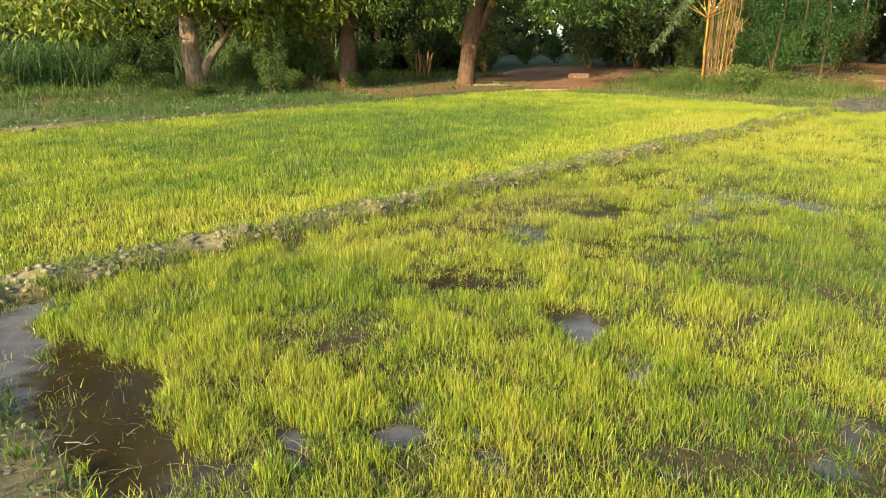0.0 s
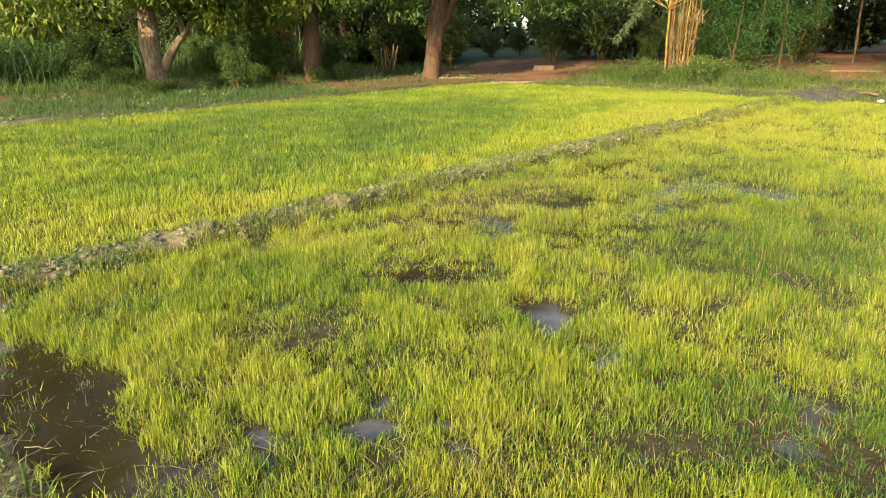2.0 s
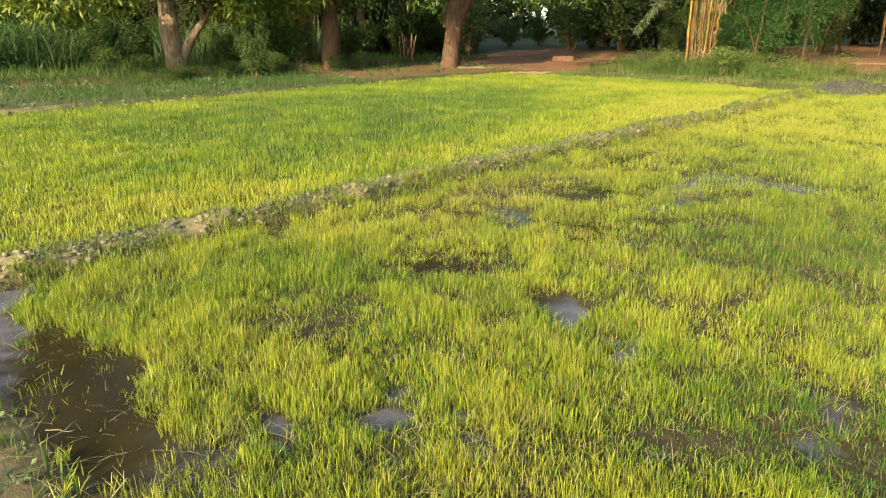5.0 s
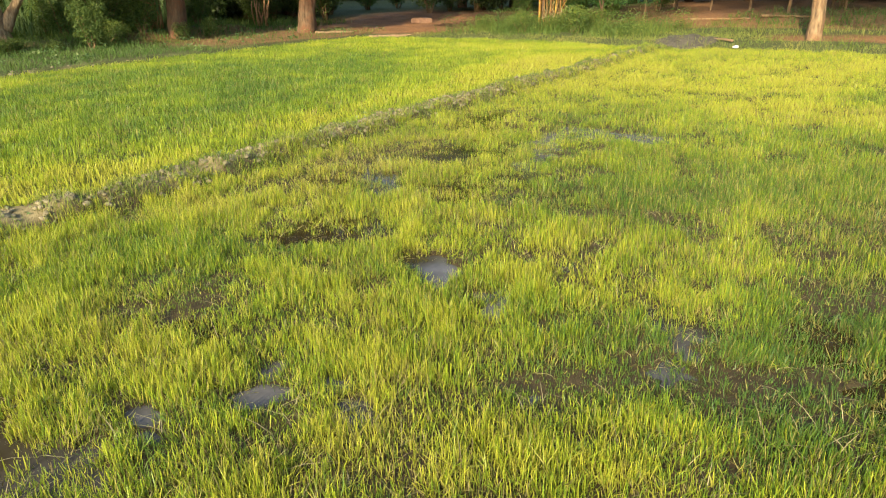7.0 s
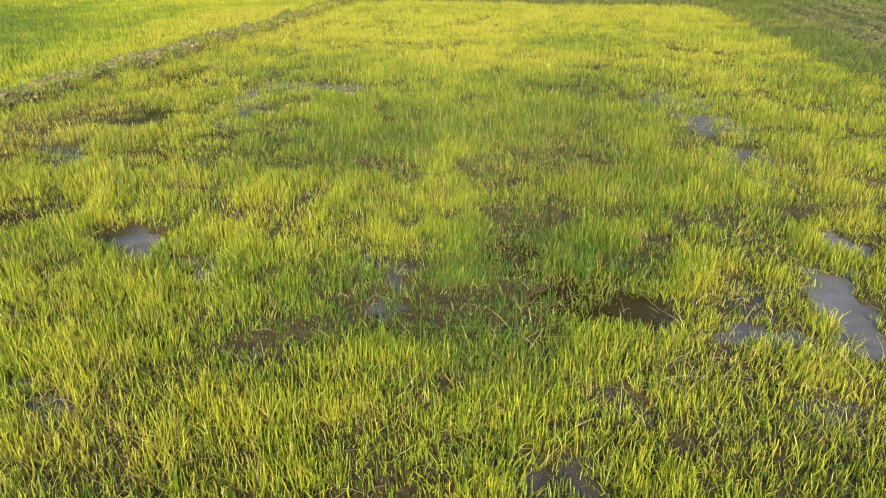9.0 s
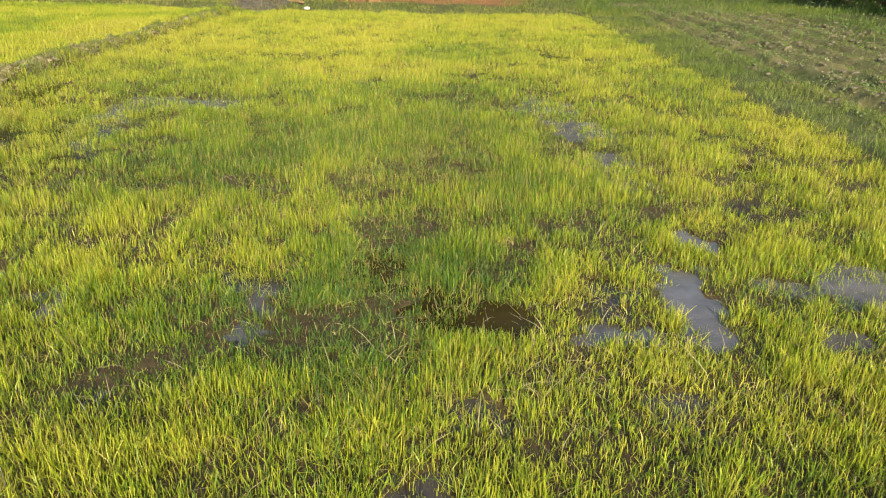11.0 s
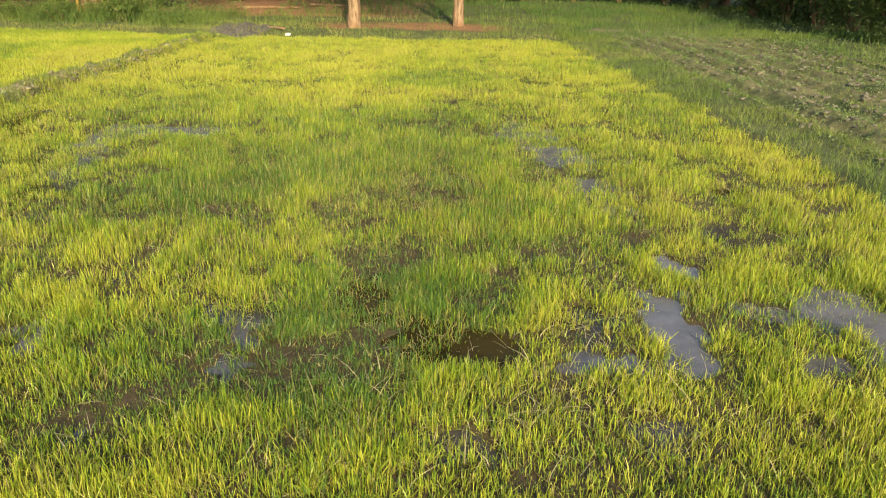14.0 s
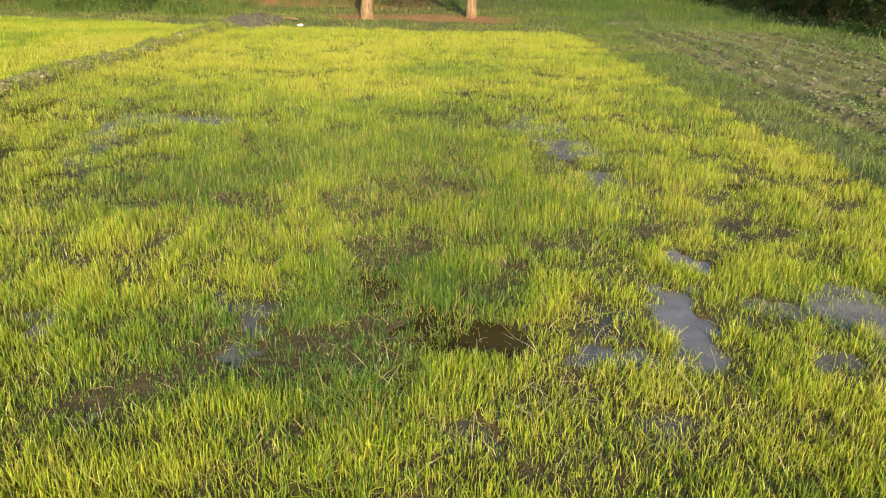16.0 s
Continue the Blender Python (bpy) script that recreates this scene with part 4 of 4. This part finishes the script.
tree(0.48, 20.45, "tree with a pale trunk forking low on the bank", [
    [(0, 0, 0, 0.15), (0.0, 0, 0.55, 0.14), (-0.10, 0, 1.4, 0.13), (-0.35, 0, 4, 0.10), (-0.5, 0, 7, 0.07)],
    [(0.02, 0, 0.45, 0.12), (0.13, 0, 1.1, 0.13), (0.35, 0.1, 3.5, 0.10), (0.8, 0.2, 7, 0.06)]],
    (2.3, 13.5, 4.6, 32), 14000, bark=PALEBARK, tone=0.5, seed=11, group="pale trees on the far bank")


# slim trees of the wood behind, and a dense wall of foliage with deep shade in its colour
def slim_tree():
    return tree(0, 0, "slim tree with a thin reddish trunk", [
        [(0, 0, 0, 0.045), (0.04, 0, 1.5, 0.038), (0.0, 0.05, 4, 0.032), (0.1, 0.1, 7, 0.022)]],
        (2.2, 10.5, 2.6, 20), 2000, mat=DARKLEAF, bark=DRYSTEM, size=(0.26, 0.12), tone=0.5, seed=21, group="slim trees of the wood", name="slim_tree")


def place_copies(make, spots, turn_seed, lo=0.85, hi=1.2):
    rng = np.random.default_rng(turn_seed)
    first = make()
    for k, (x, y) in enumerate(spots):
        s = rng.uniform(lo, hi)
        first_pose = pose(x, y, float(height(x, y)) - 0.03, 0, 0, rng.uniform(0, 360))
        if k == 0:
            first.matrix_basis = first_pose
        else:
            ob = copy_thing(first, first_pose)
            ob.scale = (s, s, s * rng.uniform(0.9, 1.1))
    return first


SLIM = [(-10.4, 36), (-9.5, 33.4), (-7.83, 32.4), (-6.0, 31.2), (-4.3, 29.0), (3.3, 36), (7.3, 36.5), (-12.2, 34.5), (-2.8, 33), (-1.2, 35), (0.6, 33.5), (1.9, 36.5), (4.8, 34), (5.9, 38), (8.8, 34.5), (-3.6, 36.5), (-5.4, 37.5), (-9.2, 38.5), (2.6, 32.0), (-0.4, 31.5)]
place_copies(slim_tree, SLIM, 31)


def wood_tree():
    return tree(0, 0, "dense tree at the edge of the wood, coloured as in deep shade", [
        [(0, 0, 0, 0.24), (0.05, 0, 1.8, 0.2), (0, 0.1, 6, 0.12)]],
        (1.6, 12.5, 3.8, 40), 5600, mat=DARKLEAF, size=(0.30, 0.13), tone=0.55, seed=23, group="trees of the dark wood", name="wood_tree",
        skirt=ring(10, 1.0, 3.4, 0.9, 2.2, 24), blob=0.9)


WOOD = [toward(a, d) for a, d in ((74, 36), (69, 39), (64, 36), (59, 35), (55, 37), (51, 34), (48, 37), (45.5, 39), (46.2, 40), (39.8, 72), (32.0, 41), (30.5, 37), (28, 40), (23, 42), (19, 44), (15, 45), (11, 45), (7, 46), (3, 45), (-1, 45), (-5, 44), (-9, 44), (-13, 42), (-17, 39), (-21, 35), (-24, 31), (-27, 28), (-31, 30), (-35, 28), (79, 38), (84, 40), (50, 42), (56, 43), (72, 43), (66, 45), (61, 41), (77, 44), (82, 46), (53, 46), (47, 44))]
big = place_copies(wood_tree, WOOD, 33)
# enlarged copies, added to raise the treeline mirrored in the corner pool
for a, d, k in ((68, 42, 1.25), (71.5, 41, 1.2), (75, 41, 1.25), (62, 44, 1.3)):
    x, y = toward(a, d)
    ob = copy_thing(big, pose(x, y, float(height(x, y)) - 0.05, 0, 0, 40 * a))
    ob.scale = (k, k, k)


def shrub(label, mat, wide, tall, leaves, size, seed, group, tone=0.5, name="shrub", stems=7, bark=DRYSTEM):
    rng = np.random.default_rng(seed)
    t = thing(name, 0, 0, label, "shrub", group)
    centres = []
    for k in range(stems):
        a = rng.uniform(0, 6.28)
        r = wide * rng.uniform(0.15, 0.8)
        tip = (r * math.cos(a), r * math.sin(a), tall * rng.uniform(0.45, 0.95))
        part("stem", tube(bend((0.05 * math.cos(a), 0.05 * math.sin(a), -0.05), tip, 4, 0.05, rng), [0.03, 0.025, 0.02, 0.014, 0.006], 6), bark, t)
        centres += [tip, tuple(0.55 * c for c in tip)]
    at = cluster_points(centres, wide * 0.42, leaves, rng, 0.9)
    at[:, 2] = np.abs(at[:, 2]) + 0.03
    n = len(at)
    tn = np.clip(tone - 0.25 * (at[:, 2] / tall - 0.5) + rng.normal(0, 0.2, n), 0, 1)
    part("foliage", leaf_mesh("foliage", mat, at, size[0] * rng.uniform(0.6, 1.3, n), size[1] * rng.uniform(0.6, 1.3, n), tn, 0.25, rng), mat, t)
    return t


def shrub_low():
    return shrub("low leafy green shrub under the trees", SHRUB, 0.6, 0.62, 2000, (0.075, 0.03), 41, "low shrubs")


def shrub_tall():
    return shrub("tall loose green shrub at the wood's edge", SHRUB, 1.0, 1.7, 3400, (0.10, 0.036), 43, "tall shrubs", 0.6)


def shrub_dark():
    return shrub("dense dark bush at the edge of the field", HEDGE, 1.4, 2.4, 3800, (0.12, 0.055), 45, "dark bushes", 0.5)


low = place_copies(shrub_low, [ (-20.6, 12.6), (-20.25, 15.05), (-22.0, 9.1), (-20.4, 16.3), (-22.3, 8.2), (-21.2, 13.4), (-22.8, 5.0), (-23.2, 3.0),
    *(toward(a, d) for a, d in ((26.6, 23.1), (25.2, 23.2), (23.8, 23.0), (22.0, 23.4), (28.5, 23.0))), (-12.2, 20.6), (-10.6, 20.2), (-8.9, 20.4), (-11.4, 21.8), (-9.3, 21.8)], 51, 0.6, 1.0)
for x, y, k in ((-20.9, 10.0, 0.45), (-20.6, 9.4, 0.5), (-20.5, 10.9, 0.4), (-20.3, 8.4, 0.4), (-20.0, 12.0, 0.5)):
    copy_thing(low, pose(x, y, float(height(x, y)) - 0.02, 0, 0, 70 * x)).scale = (1.5 * k, 1.5 * k, k)
bushy = place_copies(shrub_tall, [toward(56.0, 26.3), (-22.8, 12.6), (-22.4, 13.8), (-23.6, 15.0), (-24.2, 12.8), (-22.6, 17.6), (-25.2, 9.0), (-26.4, 6.8), (-27.2, 11.4), (-26.4, 14.4),
    (-11.2, 26.0), (-9.8, 25.6), (-15.6, 30.0), (-13.6, 29.5), (-28, 19), (-29, 22), (-26, 21), toward(39.3, 41), toward(37.0, 43)], 53, 0.75, 1.2)
x, y = -19.7, 11.55
copy_thing(bushy, pose(x, y, float(height(x, y)) - 0.02, 0, 0, 130)).scale = (0.62, 0.62, 0.95)
place_copies(shrub_dark, [*(toward(a, 35 + 2 * (k % 2)) for k, a in enumerate((27, 29, 31, 33, 34.6, 42.2, 44, 45, 46.5, 48.5))), (10.0, 28.0), (9.2, 30.2), (10.9, 25.6), (11.1, 23.4), (11.0, 21.2), (10.9, 19.2), (10.9, 17.2), (11.2, 15.2), (11.8, 13.2), (12.8, 25.5), (12.8, 22.8), (12.9, 20.0), (13.0, 17.0), (12.8, 28.0), (7.6, 31.6), (5.8, 32.4), (3.6, 32.6),
    (1.4, 32.8), (-0.8, 32.4), (-3.0, 33.6), (-27.5, 24.5), (-26.8, 26.5), (-29.5, 28.0), (-30, 14), (-31, 10), (-31.5, 6), (-30.5, 2), (-12.0, 31.5), (-14.5, 33), (-9.8, 31.5), (-24.5, 22.5), (-23.0, 25.0)], 55, 0.85, 1.35)


# feathery tree over the undergrowth
tree(*toward(21.5, 26.5), "low spreading tree with dark feathery foliage", [
    [(0, 0, 0, 0.04), (0.1, 0, 1.2, 0.032), (0.2, 0, 3, 0.025)],
    [(0, 0, 0.4, 0.028), (-0.4, -0.1, 1.6, 0.02), (-0.9, -0.2, 3, 0.014)]],
    (1.1, 6.5, 2.4, 30), 13000, mat=FEATHER, bark=BARK, size=(0.10, 0.024), tone=0.68, seed=61, name="feathery_tree",
    group="feathery trees", skirt=[(-1.4, -0.8, 1.0), (-0.6, -1.1, 0.9), (0.3, -1.1, 1.0), (1.1, -0.9, 1.0), (-1.9, -0.3, 1.7), (-1.2, -0.9, 2.1), (-0.5, -1.0, 1.5), (0.2, -1.1, 1.9), (0.9, -0.8, 1.5), (1.5, -0.5, 2.0), (-1.5, -0.6, 2.6), (0.5, -0.9, 2.6), (-0.4, -1.0, 2.4), (1.2, -0.5, 2.7)], blob=0.55, twigs=False)

tree(*toward(18.4, 27.5), "young tree with soft feathery green foliage", [
    [(0, 0, 0, 0.05), (0.1, 0, 1.2, 0.04), (0.0, 0, 3, 0.03)]],
    (1.2, 7.0, 2.4, 28), 9000, mat=FEATHER, bark=BARK, size=(0.11, 0.027), tone=0.7, seed=63, name="feathery_tree", group="feathery trees",
    skirt=[(-1.3, -0.8, 0.9), (-0.5, -1.0, 1.0), (0.4, -1.0, 0.9), (-1.2, -0.8, 1.5), (-0.4, -1.0, 1.9), (0.5, -0.9, 1.6), (1.2, -0.6, 2.0), (-0.8, -0.9, 2.5), (0.8, -0.8, 2.6)], blob=0.55, twigs=False)


# golden cane clump
def cane_clump(x, y):
    rng = np.random.default_rng(71)
    t = thing("cane_clump", x, y, "clump of sunlit golden canes with bare side shoots", "bamboo")
    # offset across the view, offset in depth, radius, lean, golden or dull
    canes = [(-0.36, -0.10, 0.055, 0.01, 1), (-0.30, 0.06, 0.035, 0.05, 0), (-0.16, 0.0, 0.030, 0.02, 0), (-0.06, 0.1, 0.028, -0.03, 0), (0.06, -0.02, 0.036, 0.06, 0),
        (0.14, 0.12, 0.030, 0.10, 0), (0.24, -0.06, 0.034, 0.09, 1), (0.34, 0.08, 0.028, 0.12, 0), (0.42, 0.0, 0.036, 0.10, 0), (0.52, 0.14, 0.026, 0.16, 0), (0.10, 0.22, 0.03, -0.02, 0), (0.46, 0.2, 0.03, 0.2, 0)]
    for dx, dy, r, lean, gold in canes:
        high = 4.4 + rng.uniform(-1, 1)
        path = bend((dx * 0.8, dy, -0.1), (dx * 0.8 + 0.6 * lean * high, dy + rng.normal(0, 0.1), high), 9, 0.018, rng)
        mat = CANE if gold else OLDCANE
        cane = part("cane", tube(path, [0.8 * r * (1.0 - 0.06 * j) for j in range(10)], 8), mat, t)
        for j in (2, 3, 4, 5, 6):
            p = path[j]
            part("node", tube([(p[0], p[1], p[2] - 0.015), p, (p[0], p[1], p[2] + 0.015)], [r * 0.72, r * 0.92, r * 0.72], 8), mat, cane)
    # whorl of bare shoots at the head of the front cane
    for k in range(9):
        a = -1.3 + 2.6 * k / 8
        tip = (-0.27 + 0.62 * math.sin(a), -0.12 + rng.normal(0, 0.12), 2.15 + 0.55 * math.cos(a) + rng.uniform(0, 0.2))
        part("side_shoot", tube(bend((-0.28, -0.11, 2.1), tip, 3, 0.03, rng), [0.017, 0.014, 0.011, 0.005], 6), CANE, t)
    for k in range(20):
        dx, dy, r, lean, gold = canes[rng.integers(len(canes))]
        z = rng.uniform(0.3, 2.6)
        dx = dx * 0.8 + 0.6 * lean * z
        a = rng.uniform(-0.9, 1.6)
        tip = (dx + 0.4 * math.sin(a), dy - rng.uniform(0, 0.2), z + 0.3 + 0.25 * math.cos(a))
        part("side_shoot", tube(bend((dx, dy, z), tip, 3, 0.03, rng), [0.014, 0.012, 0.010, 0.005], 6), CANE if k % 2 else OLDCANE, t)
    # dead leaves hanging in the clump, green ones above
    at = cluster_points([(0.15, 0.15, 0.6), (0.2, 0.2, 1.3), (0.35, 0.25, 2.0), (0.4, 0.3, 2.8)], 0.42, 500, rng)
    part("dead_leaves", leaf_mesh("dead_leaves", STRAW, at, 0.26, 0.022, rng.uniform(0.5, 1, 500), 1.2, rng), STRAW, t, "dry brown hanging leaves")
    c = [(dx * 1.5 + rng.normal(0, 0.5), dy + rng.normal(0, 0.5), rng.uniform(3.2, 7.0)) for dx, dy, _, _, _ in canes for _ in range(2)]
    at = cluster_points(c, 0.9, 2600, rng)
    n = len(at)
    part("foliage", leaf_mesh("foliage", LEAF, at, 0.24 * rng.uniform(0.6, 1.3, n), 0.035 * rng.uniform(0.7, 1.3, n), np.clip(rng.normal(0.4, 0.2, n), 0, 1), 0.8, rng), LEAF, t)
    t.rotation_euler.z = radians(25.6)
    return t


cane_clump(*toward(25.6, 24.0))


# arching frond beside the canes
def frond_plant(x, y):
    rng = np.random.default_rng(73)
    t = thing("palm_plant", x, y, "tall thin palm with one long arching pale frond", "plant")
    part("stem", tube(bend((0, 0, -0.1), (0.0, 0, 3.7), 6, 0.03, rng), [0.07, 0.065, 0.06, 0.055, 0.05, 0.045, 0.04], 10), BARK, t)
    rib = np.array([(0, 0, 3.65), (-0.35, -0.1, 3.4), (-0.7, -0.2, 2.95), (-1.0, -0.25, 2.45), (-1.25, -0.3, 2.0), (-1.55, -0.3, 1.55), (-1.8, -0.3, 1.25)])
    frond = part("frond", tube([tuple(p) for p in rib], [0.03, 0.028, 0.024, 0.02, 0.016, 0.012, 0.006], 6), GREYSTEM, t, "pale grey-green rib and leaflets")
    u = rng.uniform(0.5, 6, 620)
    k = np.minimum(u.astype(int), 5)
    at = rib[k] + (rib[k + 1] - rib[k]) * (u - k)[:, None] + rng.normal(0, 0.03, (620, 3))
    part("leaf_spray", leaf_mesh("leaf_spray", GREYLEAF, at, 0.26 * rng.uniform(0.6, 1.2, 620), 0.035, np.clip(rng.normal(0.2, 0.15, 620), 0, 1), 0.9, rng), GREYLEAF, frond)
    return t


GREYSTEM = bark_material("frond_rib", (0.16, 0.17, 0.08), (0.30, 0.30, 0.17), (0.22, 0.2, 0.1))
frond_plant(*toward(25.9, 25.3)).rotation_euler.z = radians(27)


# tall reeds at the edge of the wood
weeds("reed_bed", "tall bluish-green reeds in front of the wood", "reeds", REED, -31, -24.5, 0, 9.5, 190, 1.7, 0.024, levels=3, lean=0.55, tone=0.6, size=1.6)
leafy("broadleaf_weeds", "rank green herbs among the reeds", "weeds", FEATHER, -29, -24.3, 0, 9.5, 9, 46, 0.24, 1.25, 0.12, 0.04, 0.35)
weeds("reed_bed", "tall green stalks between the trees", "reeds", REED, -27, -23.4, 11.6, 19, 60, 1.4, 0.035, levels=3, lean=0.3, tone=0.5, size=1.2)


# dry stalks
WARMSTEM = bark_material("warm_dry_stem", (0.22, 0.10, 0.045), (0.50, 0.29, 0.16), (0.34, 0.17, 0.08))


def stalk_bundle(x, y, label, n, spread, tall, seed):
    rng = np.random.default_rng(seed)
    t = thing("dry_stalks", x, y, label, "stalks", "dry stalks")
    for _ in range(n):
        a, r = rng.uniform(0, 6.28), spread * rng.uniform(0, 1)
        b = (r * math.cos(a), r * math.sin(a), -0.05)
        tip = (b[0] + rng.normal(0, 0.18), b[1] + rng.normal(0, 0.18), tall * rng.uniform(0.6, 1.1))
        part("stalk", tube(bend(b, tip, 3, 0.04, rng), [0.034, 0.03, 0.025, 0.015], 6), WARMSTEM, t)
    return t


stalk_bundle(*toward(55.4, 27.5), "upright bundle of dry pinkish stalks", 16, 0.45, 2.5, 81)
stalk_bundle(*toward(47.6, 31.0), "dry upright stumps in the shade", 9, 0.5, 1.1, 82)


# ---------------------------------------------------------------- small things at the near bank
def grass_tuft(x, y, label, n, spread, tall, tone, seed):
    rng = np.random.default_rng(seed)
    a, r = rng.uniform(0, 6.28, n), spread * rng.uniform(0, 1, n)
    base = np.stack([x + r * np.cos(a), y + r * np.sin(a), 0 * a + float(height(x, y)) - 0.01], 1)
    me = blade_mesh("grass_tuft", RICE, base, tall * rng.uniform(0.5, 1.1, n), 0.006 * rng.uniform(0.7, 1.2, n), np.clip(rng.normal(tone, 0.1, n), 0.12, 1), np.abs(rng.normal(0.4, 0.25, n)), 3, rng)
    tagged(new("grass_tuft", me), label, "grass", "tufts by the bank")


grass_tuft(-2.98, 0.50, "bright green tuft at the corner of the pool", 24, 0.035, 0.11, 0.3, 201)
grass_tuft(-3.25, 0.34, "weedy tuft on the crumbling near bank", 34, 0.06, 0.10, 0.75, 202)
grass_tuft(-4.02, 0.66, "dark green tuft at the water's edge", 34, 0.05, 0.085, 0.85, 203)
grass_tuft(-4.25, 0.72, "rank grass tuft standing in shallow water", 34, 0.06, 0.085, 0.8, 204)
grass_tuft(-2.72, 0.42, "yellowing tuft by the near bank", 24, 0.05, 0.10, 0.25, 205)


def dry_stalk(a, b, label, seed):
    rng = np.random.default_rng(seed)
    me = bpy.data.meshes.new("dry_stalk")
    bm = tube(bend((*a, float(height(*a)) + 0.03), (*b, float(height(*b)) + 0.05), 5, 0.006, rng), [0.0026, 0.0026, 0.0024, 0.0022, 0.002, 0.001], 6)
    bm.to_mesh(me)
    bm.free()
    me.materials.append(STRAWSTEM)
    tagged(new("dry_stalk", me), label, "straw", "dry stalks by the pool")


STRAWSTEM = bark_material("straw_stem", (0.24, 0.19, 0.10), (0.40, 0.33, 0.18), (0.30, 0.22, 0.12))
dry_stalk((-3.12, 0.46), (-3.22, 0.64), "pale dry stalk lying across the pool's edge", 211)
dry_stalk((-3.25, 0.52), (-3.14, 0.60), "broken dry stalk leaning over the water", 212)

# ---------------------------------------------------------------- things on the far bank
def heap(x, y):
    bm = bmesh.new()
    bmesh.ops.create_grid(bm, x_segments=34, y_segments=34, size=1)
    for v in bm.verts:
        u = math.hypot(v.co.x, v.co.y)
        h = max(0, 1 - u) ** 0.6 * (0.8 + 0.8 * noise.noise(v.co * 3.1)) + 0.16 * noise.noise(v.co * 11)
        gx, gy = v.co.x * 0.85, v.co.y * 1.15
        v.co = Vector((gx, gy, float(height(x + gx, y + gy)) + 0.13 * h - 0.05 * smooth(0.7, 1.1, u) + 0.01))
    me = bpy.data.meshes.new("ash_mound")
    bm.to_mesh(me)
    bm.free()
    me.materials.append(ASH)
    ob = new("ash_mound", me)
    ob.location = (x, y, 0)
    return tagged(ob, "low flat mound of grey ash and soil on the bank", "mound")


heap(-5.1, 18.5)


def log(name, label, x, y, length, radius, turn, mat, seed, tilt=0.0):
    rng = np.random.default_rng(seed)
    pts = bend((-length / 2, 0, 0), (length / 2, 0, tilt), 8, radius * 0.6, rng)
    bm = tube(pts, [radius * rng.uniform(0.8, 1.1) for _ in pts], 9, 0.4, seed)
    me = bpy.data.meshes.new(name)
    bm.to_mesh(me)
    bm.free()
    me.materials.append(mat)
    ob = new(name, me)
    ob.location, ob.rotation_euler.z = (x, y, float(height(x, y)) + radius * 0.85), radians(turn)
    return tagged(ob, label, "log")


log("log", "bleached crooked pole lying on the bank", -4.5, 18.6, 1.55, 0.03, -40, PALEWOOD, 91)
log("log", "pale fallen log on bare red earth", *toward(37.8, 23.6), 1.5, 0.05, 42, PALEWOOD, 92)
log("log", "thin pale branch on bare red earth", *toward(42.2, 25.0), 1.3, 0.05, 40, PALEWOOD, 93)
log("log", "fallen branch at the foot of the wood", -6.2, 26.4, 2.2, 0.045, 8, DRYSTEM, 94)
log("log", "fallen branch among the slim trees", -4.0, 27.2, 1.8, 0.04, -6, DRYSTEM, 95)


def sack(x, y):
    bm = bmesh.new()
    bmesh.ops.create_icosphere(bm, subdivisions=3, radius=1)
    for v in bm.verts:
        v.co *= 1 + 0.35 * noise.noise(v.co * 1.8)
        v.co = Vector((v.co.x * 0.075, v.co.y * 0.06, max(v.co.z, -0.5) * 0.042 + 0.02))
    for f in bm.faces:
        f.smooth = True
    me = bpy.data.meshes.new("white_sack")
    bm.to_mesh(me)
    bm.free()
    me.materials.append(WHITE)
    ob = new("white_sack", me)
    ob.location = (x, y, float(height(x, y)) + 0.01)
    return tagged(ob, "small crumpled white sack on the far bank", "sack")


sack(-3.75, 17.75)


def block(x, y, turn):
    bm = bmesh.new()
    bmesh.ops.create_cube(bm, size=1)
    for v in bm.verts:
        v.co = Vector((v.co.x * 0.85, v.co.y * 0.35, v.co.z * 0.24 + 0.11))
    bmesh.ops.bevel(bm, geom=bm.edges[:], offset=0.04, segments=2, affect="EDGES")
    for v in bm.verts:
        v.co += Vector((1, 1, 1)) * 0.02 * noise.noise(v.co * 4)
    me = bpy.data.meshes.new("clay_block")
    bm.to_mesh(me)
    bm.free()
    me.materials.append(REDSOIL)
    ob = new("clay_block", me)
    ob.location, ob.rotation_euler.z = (x, y, float(height(x, y)) - 0.02), radians(turn)
    return tagged(ob, "worn reddish clay block on bare earth", "block")


block(*toward(35.3, 30.0), 35)


# ---------------------------------------------------------------- distant belt of trees
def far_belt():
    rng = np.random.default_rng(99)
    n = 15000
    az = rng.uniform(-60, 110, n)
    far = rng.uniform(62, 92, n)
    keep = ((np.abs(az - 38.4) > 1.0) | (rng.uniform(0, 1, n) < 0.75)) & (np.abs(az - 29.6) > 0.7)
    az, far = np.radians(az[keep]), far[keep]
    x, y = -far * np.sin(az), far * np.cos(az)
    top = 6 + 7 * fbm(x, y, 6, 151)
    z = top * rng.uniform(0, 1, len(x)) ** 0.8
    t = np.clip(rng.normal(0.5, 0.25, len(x)), 0, 1)
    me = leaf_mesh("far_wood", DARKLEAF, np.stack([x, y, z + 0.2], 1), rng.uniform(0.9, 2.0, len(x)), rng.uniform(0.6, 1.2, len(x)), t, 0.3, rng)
    tagged(new("far_wood", me), "distant belt of trees behind the fields, coloured as in shade", "woodland", kind="stuff")


far_belt()
